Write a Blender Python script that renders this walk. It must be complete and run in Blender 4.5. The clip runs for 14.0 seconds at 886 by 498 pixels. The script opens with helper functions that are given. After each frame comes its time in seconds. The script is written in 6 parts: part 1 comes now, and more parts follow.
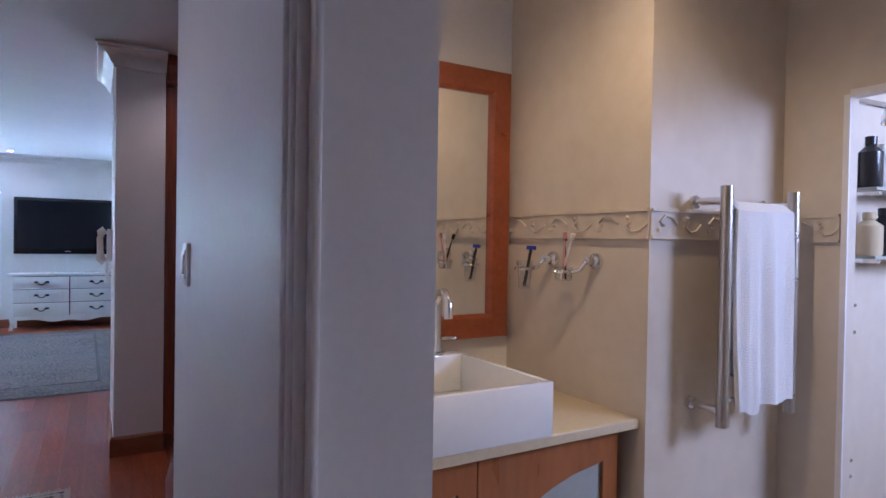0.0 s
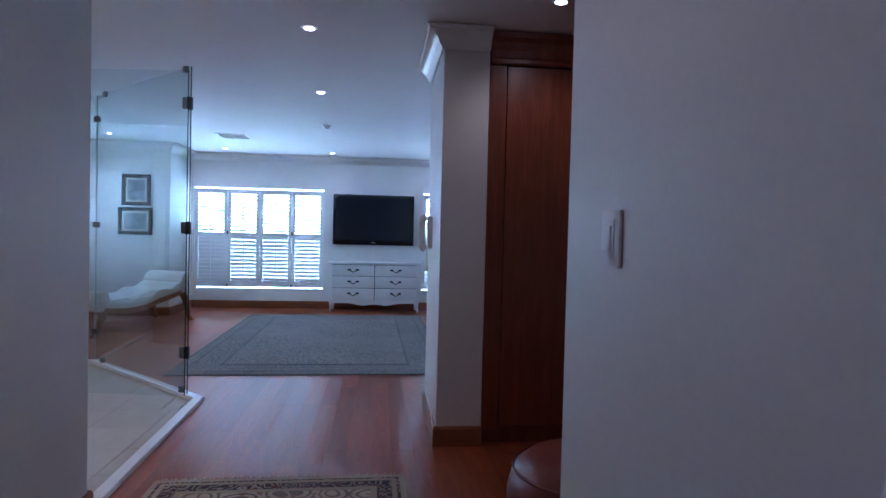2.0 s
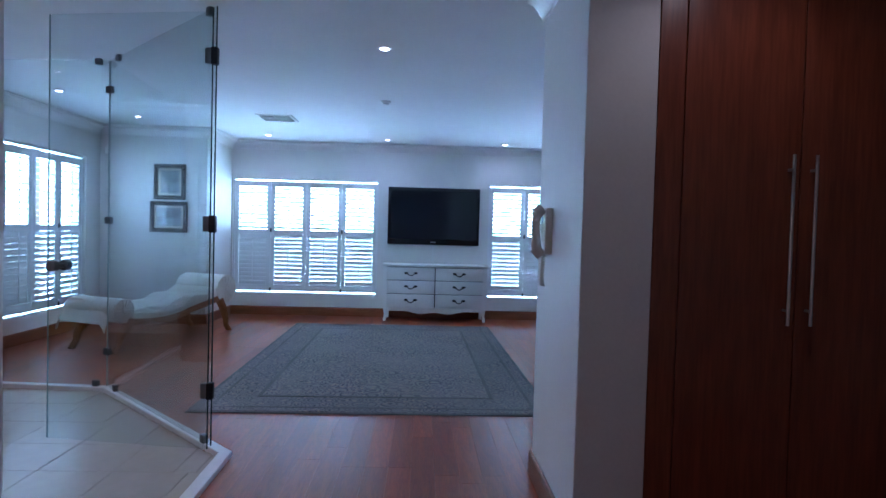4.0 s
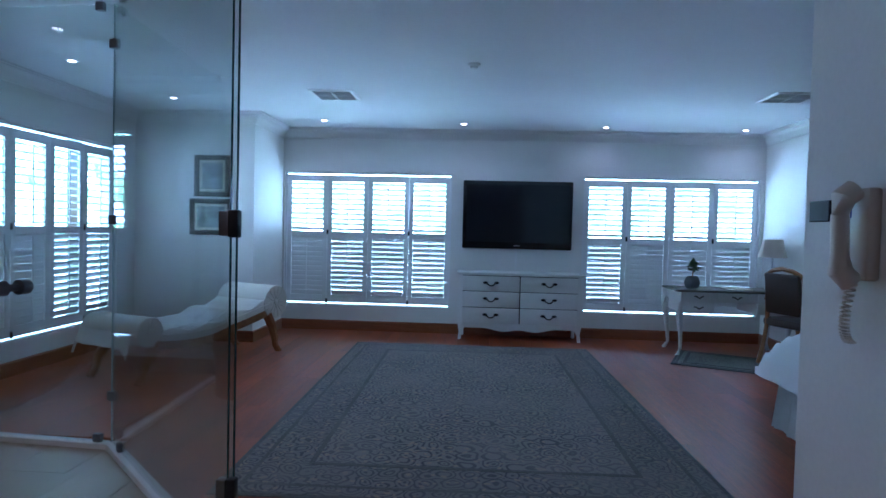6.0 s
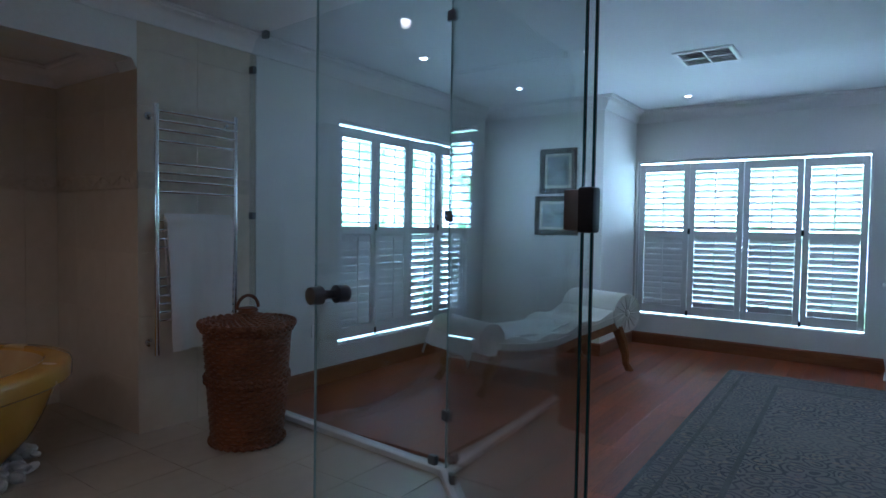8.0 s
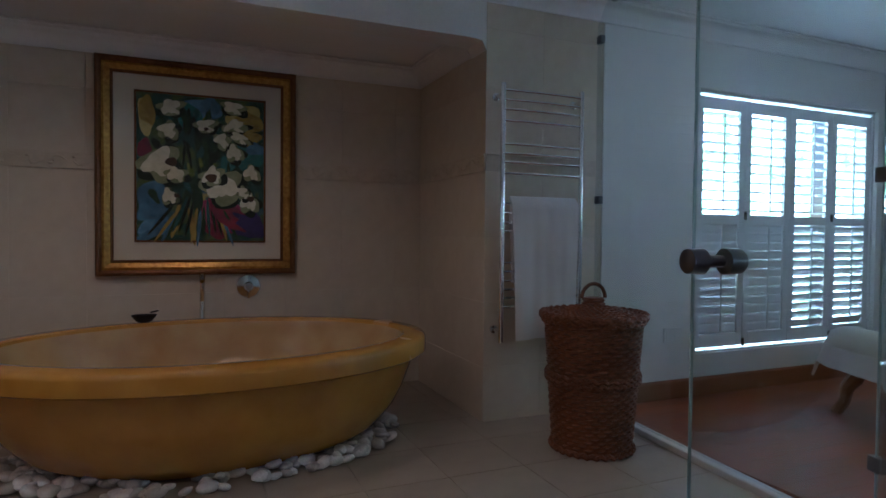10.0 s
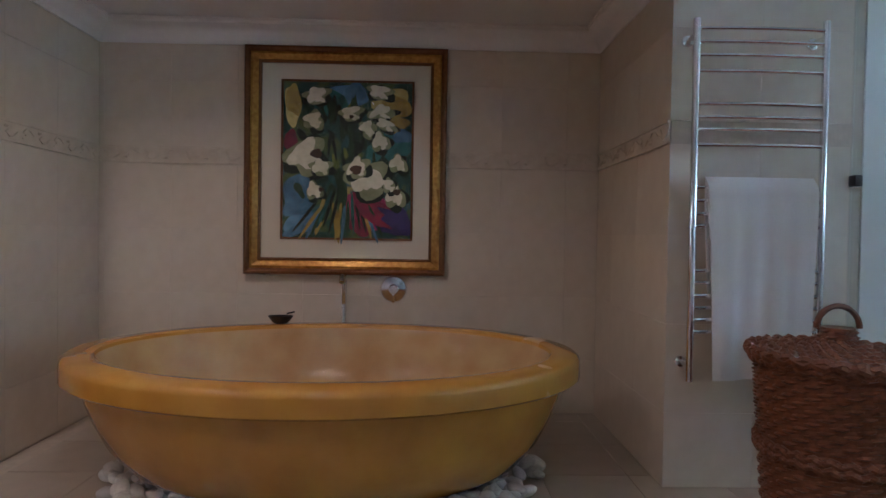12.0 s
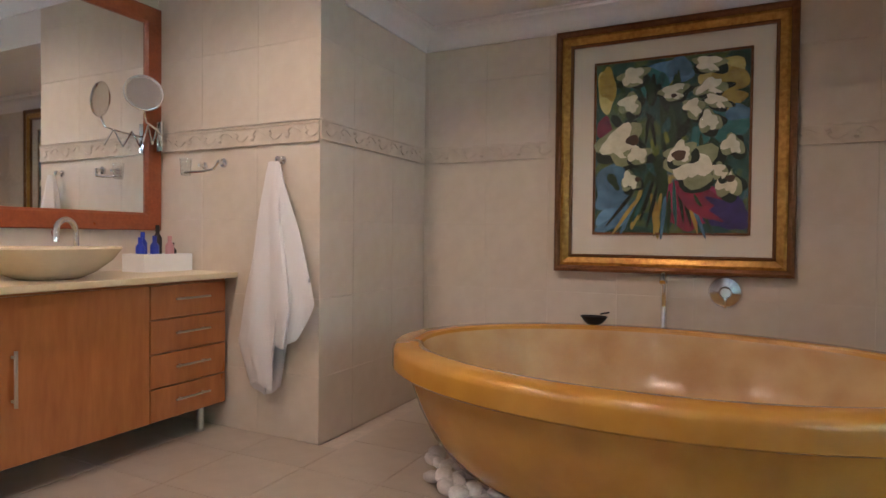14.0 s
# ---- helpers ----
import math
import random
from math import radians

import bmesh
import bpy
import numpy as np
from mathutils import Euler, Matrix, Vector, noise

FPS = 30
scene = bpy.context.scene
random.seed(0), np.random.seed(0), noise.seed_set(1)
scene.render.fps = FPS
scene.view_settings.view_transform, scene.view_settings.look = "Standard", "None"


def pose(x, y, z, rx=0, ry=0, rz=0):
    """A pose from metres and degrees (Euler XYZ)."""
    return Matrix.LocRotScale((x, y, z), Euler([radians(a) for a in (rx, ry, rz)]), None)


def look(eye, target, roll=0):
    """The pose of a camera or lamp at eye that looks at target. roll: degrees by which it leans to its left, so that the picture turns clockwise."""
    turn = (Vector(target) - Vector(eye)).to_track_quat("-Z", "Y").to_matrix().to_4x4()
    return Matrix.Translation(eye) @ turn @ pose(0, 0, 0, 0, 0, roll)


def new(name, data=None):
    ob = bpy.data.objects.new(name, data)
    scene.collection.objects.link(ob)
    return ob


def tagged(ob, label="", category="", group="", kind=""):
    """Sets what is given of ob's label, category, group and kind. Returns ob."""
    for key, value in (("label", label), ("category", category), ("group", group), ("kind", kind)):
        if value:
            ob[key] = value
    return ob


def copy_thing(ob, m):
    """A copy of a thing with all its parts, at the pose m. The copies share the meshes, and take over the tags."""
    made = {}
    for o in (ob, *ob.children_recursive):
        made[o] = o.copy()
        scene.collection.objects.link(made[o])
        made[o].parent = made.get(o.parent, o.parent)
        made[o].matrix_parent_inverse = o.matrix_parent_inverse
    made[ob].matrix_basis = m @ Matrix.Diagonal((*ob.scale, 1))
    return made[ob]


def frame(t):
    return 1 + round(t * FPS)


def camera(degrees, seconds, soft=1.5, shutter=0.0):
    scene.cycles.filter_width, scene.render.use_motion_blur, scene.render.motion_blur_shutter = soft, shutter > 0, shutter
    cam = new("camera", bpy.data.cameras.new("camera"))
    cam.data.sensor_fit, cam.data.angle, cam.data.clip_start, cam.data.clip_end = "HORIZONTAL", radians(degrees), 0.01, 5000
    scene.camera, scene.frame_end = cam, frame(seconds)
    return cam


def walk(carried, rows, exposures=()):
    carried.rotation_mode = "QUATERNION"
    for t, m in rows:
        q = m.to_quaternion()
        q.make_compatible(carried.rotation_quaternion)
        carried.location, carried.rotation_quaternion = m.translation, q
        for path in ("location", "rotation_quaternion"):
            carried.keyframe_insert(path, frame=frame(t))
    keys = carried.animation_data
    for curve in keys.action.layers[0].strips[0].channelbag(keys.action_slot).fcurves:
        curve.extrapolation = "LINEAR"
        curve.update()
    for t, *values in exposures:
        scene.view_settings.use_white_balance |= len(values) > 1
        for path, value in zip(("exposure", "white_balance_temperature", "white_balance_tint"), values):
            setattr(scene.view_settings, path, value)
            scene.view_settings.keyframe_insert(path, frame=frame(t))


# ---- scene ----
cam = camera(73.2, 14.0)
PATH = [
    (0, (0.227, 1.343, 1.415), (1.233, 3.071, 1.388), 0.94),
    (0.5, (0.163, 1.392, 1.412), (0.92, 3.243, 1.377), 1.05),
    (1, (0.041, 1.502, 1.4), (0.542, 3.438, 1.358), 1.16),
    (1.5, (-0.04, 1.692, 1.366), (0.281, 3.665, 1.319), 1.3),
    (2, (-0.046, 1.964, 1.336), (0.167, 3.952, 1.286), 1.4),
    (2.5, (-0.088, 2.243, 1.322), (0.062, 4.236, 1.266), 1.4),
    (3, (-0.194, 2.575, 1.326), (-0.089, 4.572, 1.268), 1.5),
    (5.5, (-0.506, 4.368, 1.332), (-0.52, 6.367, 1.269), 1.4),
    (6, (-0.657, 4.693, 1.329), (-0.768, 6.689, 1.267), 1.4),
    (6.5, (-0.74, 4.949, 1.328), (-1.053, 6.923, 1.262), 1.3),
    (7, (-0.799, 5.2, 1.322), (-1.422, 7.1, 1.251), 1.1),
    (7.5, (-0.908, 5.404, 1.303), (-1.824, 7.181, 1.228), 0.92),
    (8, (-1.029, 5.541, 1.296), (-2.183, 7.172, 1.218), 0.87),
    (8.5, (-1.14, 5.659, 1.271), (-2.553, 7.071, 1.196), 0.66),
    (9, (-1.242, 5.736, 1.226), (-2.877, 6.886, 1.153), 0.50),
    (11.5, (-1.85, 6.11, 1.03), (-3.827, 6.409, 0.999), 0.95),
    (12, (-2.031, 6.365, 1.079), (-3.879, 6.411, 1.040), 0.9),
    (12.5, (-2.103, 6.308, 1.073), (-3.950, 6.214, 1.029), 0.7),
    (13, (-2.161, 6.218, 1.047), (-3.985, 5.906, 1.012), 0.4),
    (13.5, (-2.195, 6.183, 1.025), (-3.938, 5.565, 0.991), 0.5),
    (14, (-2.245, 6.208, 1.023), (-3.904, 5.391, 0.987), 0.6),
]
EXPOSURES = [
    (0.0, 1.2, 5150, 34), (1.0, 1.2, 4950, 31), (2.0, 0.75, 4850, 29), (3.0, 0.75, 4750, 28), (5.5, 0.15, 4700, 22), (6.5, -0.1, 4750, 20), (7.5, -0.25, 4950, 18),
    (9.0, -0.25, 5200, 20), (11.5, 0.65, 5450, 24), (12.5, 1.05, 5500, 23), (14.0, 1.52, 6100, 24),
]
walk(cam, [(t, look(eye, target, roll)) for t, eye, target, roll in PATH], EXPOSURES)

# ---- world, daylight, lamps ----
CEIL = 2.607
world = bpy.data.worlds.new("sky")
scene.world = world
world.use_nodes = True
wn = world.node_tree.nodes
sky = wn.new("ShaderNodeTexSky")
sky.sky_type = "NISHITA"
sky.sun_disc = False
sky.sun_elevation = radians(58)
sky.sun_rotation = radians(20)
wn["Background"].inputs[1].default_value = 0.12
world.node_tree.links.new(sky.outputs[0], wn["Background"].inputs[0])

sun_data = bpy.data.lights.new("sun", "SUN")
sun_data.energy = 3.0
sun_data.angle = radians(0.5)
sun_data.color = (1.0, 0.96, 0.9)
sun = new("sun", sun_data)
sun.matrix_world = look((8, 22, 30), (0, 8, 0))

# emission strength of the garden backdrops that stand in for daylight
DAYLIGHT = 26.0
HALOGEN = (1.0, 0.80, 0.60)
COOL = (0.82, 0.88, 1.0)


def ceiling_spot(x, y, z, watts, colour):
    """The light of one recessed downlight."""
    d = bpy.data.lights.new("downlight_beam", "SPOT")
    d.energy, d.color, d.spot_size, d.spot_blend, d.shadow_soft_size = watts, colour, radians(150), 0.6, 0.03
    ob = new("downlight_beam", d)
    ob.matrix_world = look((x, y, z - 0.03), (x, y, 0))
    return ob


SPOTS = [
    # hall and bedroom
    (-0.51, 5.80, 1.5, COOL), (-0.61, 7.55, 2, COOL), (-2.50, 11.75, 3, COOL), (-0.84, 11.85, 3, COOL),
    (0.85, 11.95, 3, COOL), (2.50, 12.0, 3, COOL), (-3.75, 10.6, 3, COOL), (0.9, 5.13, 4, HALOGEN),
    (-0.45, 3.2, 4, (1.0, 0.76, 0.62)),
    # bathroom with the stone tub
    (-2.3, 4.3, 13, HALOGEN), (-3.6, 4.3, 14, HALOGEN), (-2.3, 5.7, 11, HALOGEN), (-3.9, 5.7, 13, HALOGEN),
    (-3.9, 9.3, 3, COOL),
    # small bathroom
    (1.15, 2.3, 15, (1.0, 0.74, 0.32)),
]
for sx, sy, watts, colour in SPOTS:
    ceiling_spot(sx, sy, CEIL, watts, colour)
# added bluish fill lamp inside the shower; no window or fitting there
shower_fill_lamp = bpy.data.lights.new("shower_daylight", "AREA")
shower_fill_lamp.shape, shower_fill_lamp.size, shower_fill_lamp.size_y, shower_fill_lamp.energy, shower_fill_lamp.color = "RECTANGLE", 0.6, 0.5, 14, (0.7, 0.85, 1.0)
new("shower_daylight", shower_fill_lamp).matrix_world = look((3.0, 0.92, 2.0), (3.0, 2.0, 1.4))

# ---- materials ----
def mat(name, colour, rough=0.6, metal=0.0, var=0.12, grain=30.0, bump=0.05, stretch=(1, 1, 1), second=None, coat=0.0, island=False, patch=3.0):
    """A procedural surface: base colour, varied at two scales, with fine relief."""
    m = bpy.data.materials.new(name)
    m.use_nodes = True
    nt = m.node_tree
    n, l = nt.nodes, nt.links
    b = n["Principled BSDF"]
    tc = n.new("ShaderNodeTexCoord")
    mp = n.new("ShaderNodeMapping")
    mp.inputs["Scale"].default_value = stretch
    l.new(tc.outputs["Object"], mp.inputs[0])
    fine, broad = n.new("ShaderNodeTexNoise"), n.new("ShaderNodeTexNoise")
    fine.inputs["Scale"].default_value, fine.inputs["Detail"].default_value = grain, 5
    broad.inputs["Scale"].default_value, broad.inputs["Detail"].default_value = patch, 3
    l.new(mp.outputs[0], fine.inputs[0]), l.new(mp.outputs[0], broad.inputs[0])
    mix = n.new("ShaderNodeMixRGB")
    dark = tuple(c * (1 - 2.2 * var) for c in colour)
    mix.inputs[1].default_value = (*(second or dark), 1)
    mix.inputs[2].default_value = (*colour, 1)
    add = n.new("ShaderNodeMath")
    add.operation = "MULTIPLY_ADD"
    add.inputs[1].default_value = 0.55
    l.new(fine.outputs[0], add.inputs[0])
    half = n.new("ShaderNodeMath")
    half.operation = "MULTIPLY"
    half.inputs[1].default_value = 0.55
    l.new(broad.outputs[0], half.inputs[0])
    l.new(half.outputs[0], add.inputs[2])
    ramp = n.new("ShaderNodeMapRange")
    ramp.inputs[1].default_value, ramp.inputs[2].default_value = 0.38, 0.72
    l.new(add.outputs[0], ramp.inputs[0])
    l.new(ramp.outputs[0], mix.inputs[0])
    out = mix.outputs[0]
    if island:
        info = n.new("ShaderNodeObjectInfo")
        hsv = n.new("ShaderNodeHueSaturation")
        mr = n.new("ShaderNodeMapRange")
        mr.inputs[3].default_value, mr.inputs[4].default_value = 1 - island, 1 + island
        l.new(info.outputs["Random"], mr.inputs[0])
        l.new(mr.outputs[0], hsv.inputs["Value"])
        l.new(out, hsv.inputs["Color"])
        out = hsv.outputs[0]
    l.new(out, b.inputs["Base Color"])
    rr = n.new("ShaderNodeMapRange")
    rr.inputs[3].default_value, rr.inputs[4].default_value = max(rough - 0.06, 0.02), min(rough + 0.06, 1)
    l.new(broad.outputs[0], rr.inputs[0])
    l.new(rr.outputs[0], b.inputs["Roughness"])
    b.inputs["Metallic"].default_value = metal
    b.inputs["Coat Weight"].default_value = coat
    if bump:
        bp = n.new("ShaderNodeBump")
        bp.inputs["Strength"].default_value = bump
        bp.inputs["Distance"].default_value = 0.01
        l.new(fine.outputs[0], bp.inputs["Height"])
        l.new(bp.outputs[0], b.inputs["Normal"])
    return m


PAINT = mat("white_wall_paint", (0.78, 0.76, 0.74), 0.55, var=0.03, grain=60, bump=0.03)
CEILING_PAINT = mat("ceiling_paint", (0.78, 0.78, 0.80), 0.75, var=0.02, grain=40, bump=0.02)
TRIM_PAINT = mat("gloss_trim_paint", (0.80, 0.78, 0.78), 0.3, var=0.03, grain=30, bump=0.02)
TILE_WALL = mat("cream_wall_tile", (0.66, 0.58, 0.48), 0.35, var=0.07, grain=14, bump=0.02, second=(0.60, 0.515, 0.415), island=0.02)
GROUT = mat("grout", (0.60, 0.52, 0.43), 0.9, var=0.08)
TILE_FLOOR = mat("cream_floor_tile", (0.46, 0.39, 0.31), 0.3, var=0.08, grain=10, bump=0.02, second=(0.39, 0.33, 0.255), island=0.05)
PLANK = mat("jatoba_plank", (0.38, 0.088, 0.027), 0.36, var=0.2, grain=18, bump=0.02, stretch=(9, 0.8, 1), second=(0.20, 0.045, 0.015), island=0.20)
PLANK.node_tree.nodes["Principled BSDF"].inputs["Specular IOR Level"].default_value = 0.3
SUBFLOOR = mat("floor_joint", (0.12, 0.04, 0.02), 0.8)
BASEBOARD = mat("baseboard_wood", (0.30, 0.11, 0.045), 0.35, var=0.15, grain=25, stretch=(1, 1, 9), second=(0.2, 0.065, 0.025))
WARDROBE = mat("cherry_veneer", (0.23, 0.06, 0.024), 0.32, var=0.15, grain=12, bump=0.02, stretch=(7, 7, 0.5), second=(0.14, 0.032, 0.013))
CABINET = mat("light_cherry", (0.42, 0.15, 0.045), 0.3, var=0.12, grain=10, bump=0.02, stretch=(5, 5, 0.7), second=(0.32, 0.105, 0.028))
FRAME_WOOD = mat("mirror_frame_wood", (0.33, 0.085, 0.028), 0.3, var=0.12, grain=14, stretch=(4, 4, 1), second=(0.24, 0.055, 0.018))
CHAISE_WOOD = mat("honey_teak", (0.36, 0.16, 0.055), 0.4, var=0.15, grain=18, stretch=(3, 3, 3), second=(0.22, 0.085, 0.03))
CREAM_CLOTH = mat("cream_linen", (0.80, 0.76, 0.68), 0.9, var=0.05, grain=220, bump=0.25)
TOWEL = mat("white_towelling", (0.80, 0.77, 0.75), 0.95, var=0.05, grain=260, bump=0.5)
WHITE_CLOTH = mat("white_bed_linen", (0.80, 0.80, 0.82), 0.9, var=0.04, grain=120, bump=0.15)
SHUTTER = mat("white_shutter", (0.80, 0.80, 0.82), 0.4, var=0.02, grain=30, bump=0.01)
WHITE_FURN = mat("white_lacquer", (0.78, 0.77, 0.76), 0.35, var=0.03, grain=30, bump=0.02)
DARK_TOP = mat("dark_desk_top", (0.10, 0.085, 0.08), 0.4, var=0.15, grain=20)
CHROME = mat("chrome", (0.80, 0.80, 0.80), 0.12, 1.0, var=0.01, bump=0)
STEEL = mat("brushed_steel", (0.60, 0.58, 0.55), 0.3, 1.0, var=0.04, grain=80, bump=0.02, stretch=(1, 1, 12))
DARK_STEEL = mat("dark_steel", (0.16, 0.16, 0.17), 0.3, 0.9, var=0.05)
IRON = mat("black_iron", (0.02, 0.02, 0.025), 0.45, 0.6, var=0.1)
BLACK_PLASTIC = mat("gloss_black_plastic", (0.012, 0.012, 0.014), 0.18, var=0.05, bump=0)
SCREEN = mat("dark_screen", (0.010, 0.012, 0.018), 0.12, var=0.03, bump=0)
BEIGE_PLASTIC = mat("beige_plastic", (0.66, 0.60, 0.52), 0.4, var=0.03)
WHITE_PLASTIC = mat("white_plastic", (0.80, 0.79, 0.78), 0.35, var=0.02)
CERAMIC = mat("white_ceramic", (0.82, 0.81, 0.79), 0.12, var=0.02, bump=0)
STONE_TOP = mat("cream_stone_top", (0.66, 0.55, 0.36), 0.35, var=0.08, grain=60, second=(0.58, 0.47, 0.30))
TUB_STONE = mat("yellow_onyx", (0.60, 0.31, 0.045), 0.25, var=0.12, grain=4, bump=0.02, second=(0.42, 0.18, 0.022), coat=0.4, patch=1.6)
TUB_INNER = mat("pale_onyx", (0.60, 0.42, 0.20), 0.18, var=0.12, grain=5, bump=0.01, second=(0.46, 0.26, 0.10), coat=0.4, patch=1.2)
BASIN_STONE = mat("cream_marble", (0.68, 0.55, 0.36), 0.2, var=0.08, grain=9, bump=0.01)
PEBBLE = mat("white_pebble", (0.74, 0.72, 0.69), 0.55, var=0.1, grain=20, bump=0.1, island=0.25)
WICKER = mat("brown_wicker", (0.24, 0.08, 0.028), 0.5, var=0.25, grain=60, bump=0.15, second=(0.09, 0.03, 0.012))
GOLD = mat("antique_gold", (0.55, 0.30, 0.07), 0.32, 0.75, var=0.2, grain=35, bump=0.2, second=(0.24, 0.10, 0.02))
BRONZE = mat("dark_gilt", (0.20, 0.08, 0.025), 0.35, 0.5, var=0.2, grain=40, bump=0.1)
MOUNT = mat("cream_mount_board", (0.70, 0.63, 0.52), 0.8, var=0.02)
RED_LEATHER = mat("red_leather", (0.24, 0.045, 0.022), 0.4, var=0.12, grain=90, bump=0.15)
LEAF = mat("leaf_green", (0.045, 0.10, 0.03), 0.5, var=0.2, grain=30)
POT = mat("grey_pot", (0.10, 0.10, 0.11), 0.5, var=0.1)
SHADE = mat("cream_lampshade", (0.70, 0.60, 0.52), 0.9, var=0.03, grain=150, bump=0.1)
BROWN_LEATHER = mat("dark_brown_leather", (0.055, 0.028, 0.018), 0.45, var=0.15, grain=60)
BLUE_PLASTIC = mat("cobalt_plastic", (0.01, 0.03, 0.35), 0.3, var=0.05)
PINK_PLASTIC = mat("pink_plastic", (0.6, 0.28, 0.28), 0.4, var=0.05)
DARK_BOTTLE = mat("dark_bottle", (0.03, 0.025, 0.025), 0.25, var=0.05)
AMBER = mat("amber_bottle", (0.45, 0.18, 0.04), 0.25, var=0.05)
GROUND = mat("garden_ground", (0.12, 0.14, 0.06), 0.9, var=0.25, grain=6)
LENS_METAL = mat("downlight_rim", (0.70, 0.70, 0.70), 0.3, 0.6, var=0.02)


def glow(name, colour, strength):
    m = bpy.data.materials.new(name)
    m.use_nodes = True
    n, l = m.node_tree.nodes, m.node_tree.links
    n.clear()
    e, o = n.new("ShaderNodeEmission"), n.new("ShaderNodeOutputMaterial")
    e.inputs[0].default_value, e.inputs[1].default_value = (*colour, 1), strength
    l.new(e.outputs[0], o.inputs[0])
    return m


BULB = glow("halogen_bulb", (1.0, 0.93, 0.85), 18)


def glass(name, tint, rough=0.0, gloss=0.045):
    m = bpy.data.materials.new(name)
    m.use_nodes = True
    n, l = m.node_tree.nodes, m.node_tree.links
    n.clear()
    tr, gl, mx, lw, pw5, sc, o = (n.new("ShaderNode" + k) for k in ("BsdfTransparent", "BsdfGlossy", "MixShader", "LayerWeight", "Math", "Math", "OutputMaterial"))
    tr.inputs[0].default_value = (*tint, 1)
    gl.inputs["Roughness"].default_value = rough
    lw.inputs[0].default_value = 0.5
    pw5.operation, sc.operation = "POWER", "MULTIPLY_ADD"
    pw5.inputs[1].default_value = 4.0
    sc.inputs[1].default_value, sc.inputs[2].default_value = 0.9, gloss
    l.new(lw.outputs["Facing"], pw5.inputs[0]), l.new(pw5.outputs[0], sc.inputs[0])
    l.new(sc.outputs[0], mx.inputs[0]), l.new(tr.outputs[0], mx.inputs[1]), l.new(gl.outputs[0], mx.inputs[2]), l.new(mx.outputs[0], o.inputs[0])
    return m


SHOWER_GLASS = glass("shower_glass", (0.93, 0.96, 0.965))
PICTURE_GLASS = glass("picture_glass", (0.985, 0.985, 0.985), 0.0, 0.012)
CLEAR_GLASS = glass("clear_glass", (0.96, 0.97, 0.97))
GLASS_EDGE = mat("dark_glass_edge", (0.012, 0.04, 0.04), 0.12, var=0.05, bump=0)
FROSTED = mat("frosted_glass", (0.40, 0.42, 0.38), 0.5, var=0.04, bump=0)


def mirror_mat():
    m = bpy.data.materials.new("mirror_silver")
    m.use_nodes = True
    b = m.node_tree.nodes["Principled BSDF"]
    b.inputs["Base Color"].default_value = (0.86, 0.87, 0.86, 1)
    b.inputs["Metallic"].default_value, b.inputs["Roughness"].default_value = 1.0, 0.02
    return m


MIRROR = mirror_mat()


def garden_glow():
    """A far garden that glows by itself and lights the rooms: bright sky above, pale leaves below, out of focus."""
    m = bpy.data.materials.new("glowing_garden")
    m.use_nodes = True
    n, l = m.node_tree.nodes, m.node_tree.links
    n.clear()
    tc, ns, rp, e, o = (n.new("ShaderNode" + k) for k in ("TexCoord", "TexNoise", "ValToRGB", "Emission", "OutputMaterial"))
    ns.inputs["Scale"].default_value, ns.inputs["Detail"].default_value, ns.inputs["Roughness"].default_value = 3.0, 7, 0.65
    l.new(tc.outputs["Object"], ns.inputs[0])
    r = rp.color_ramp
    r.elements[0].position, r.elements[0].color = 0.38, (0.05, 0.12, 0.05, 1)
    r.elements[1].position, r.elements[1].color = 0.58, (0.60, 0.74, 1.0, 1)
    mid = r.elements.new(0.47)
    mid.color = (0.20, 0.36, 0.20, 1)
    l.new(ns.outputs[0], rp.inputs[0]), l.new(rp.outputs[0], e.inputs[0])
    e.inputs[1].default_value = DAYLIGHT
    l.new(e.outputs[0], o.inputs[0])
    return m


GARDEN = garden_glow()


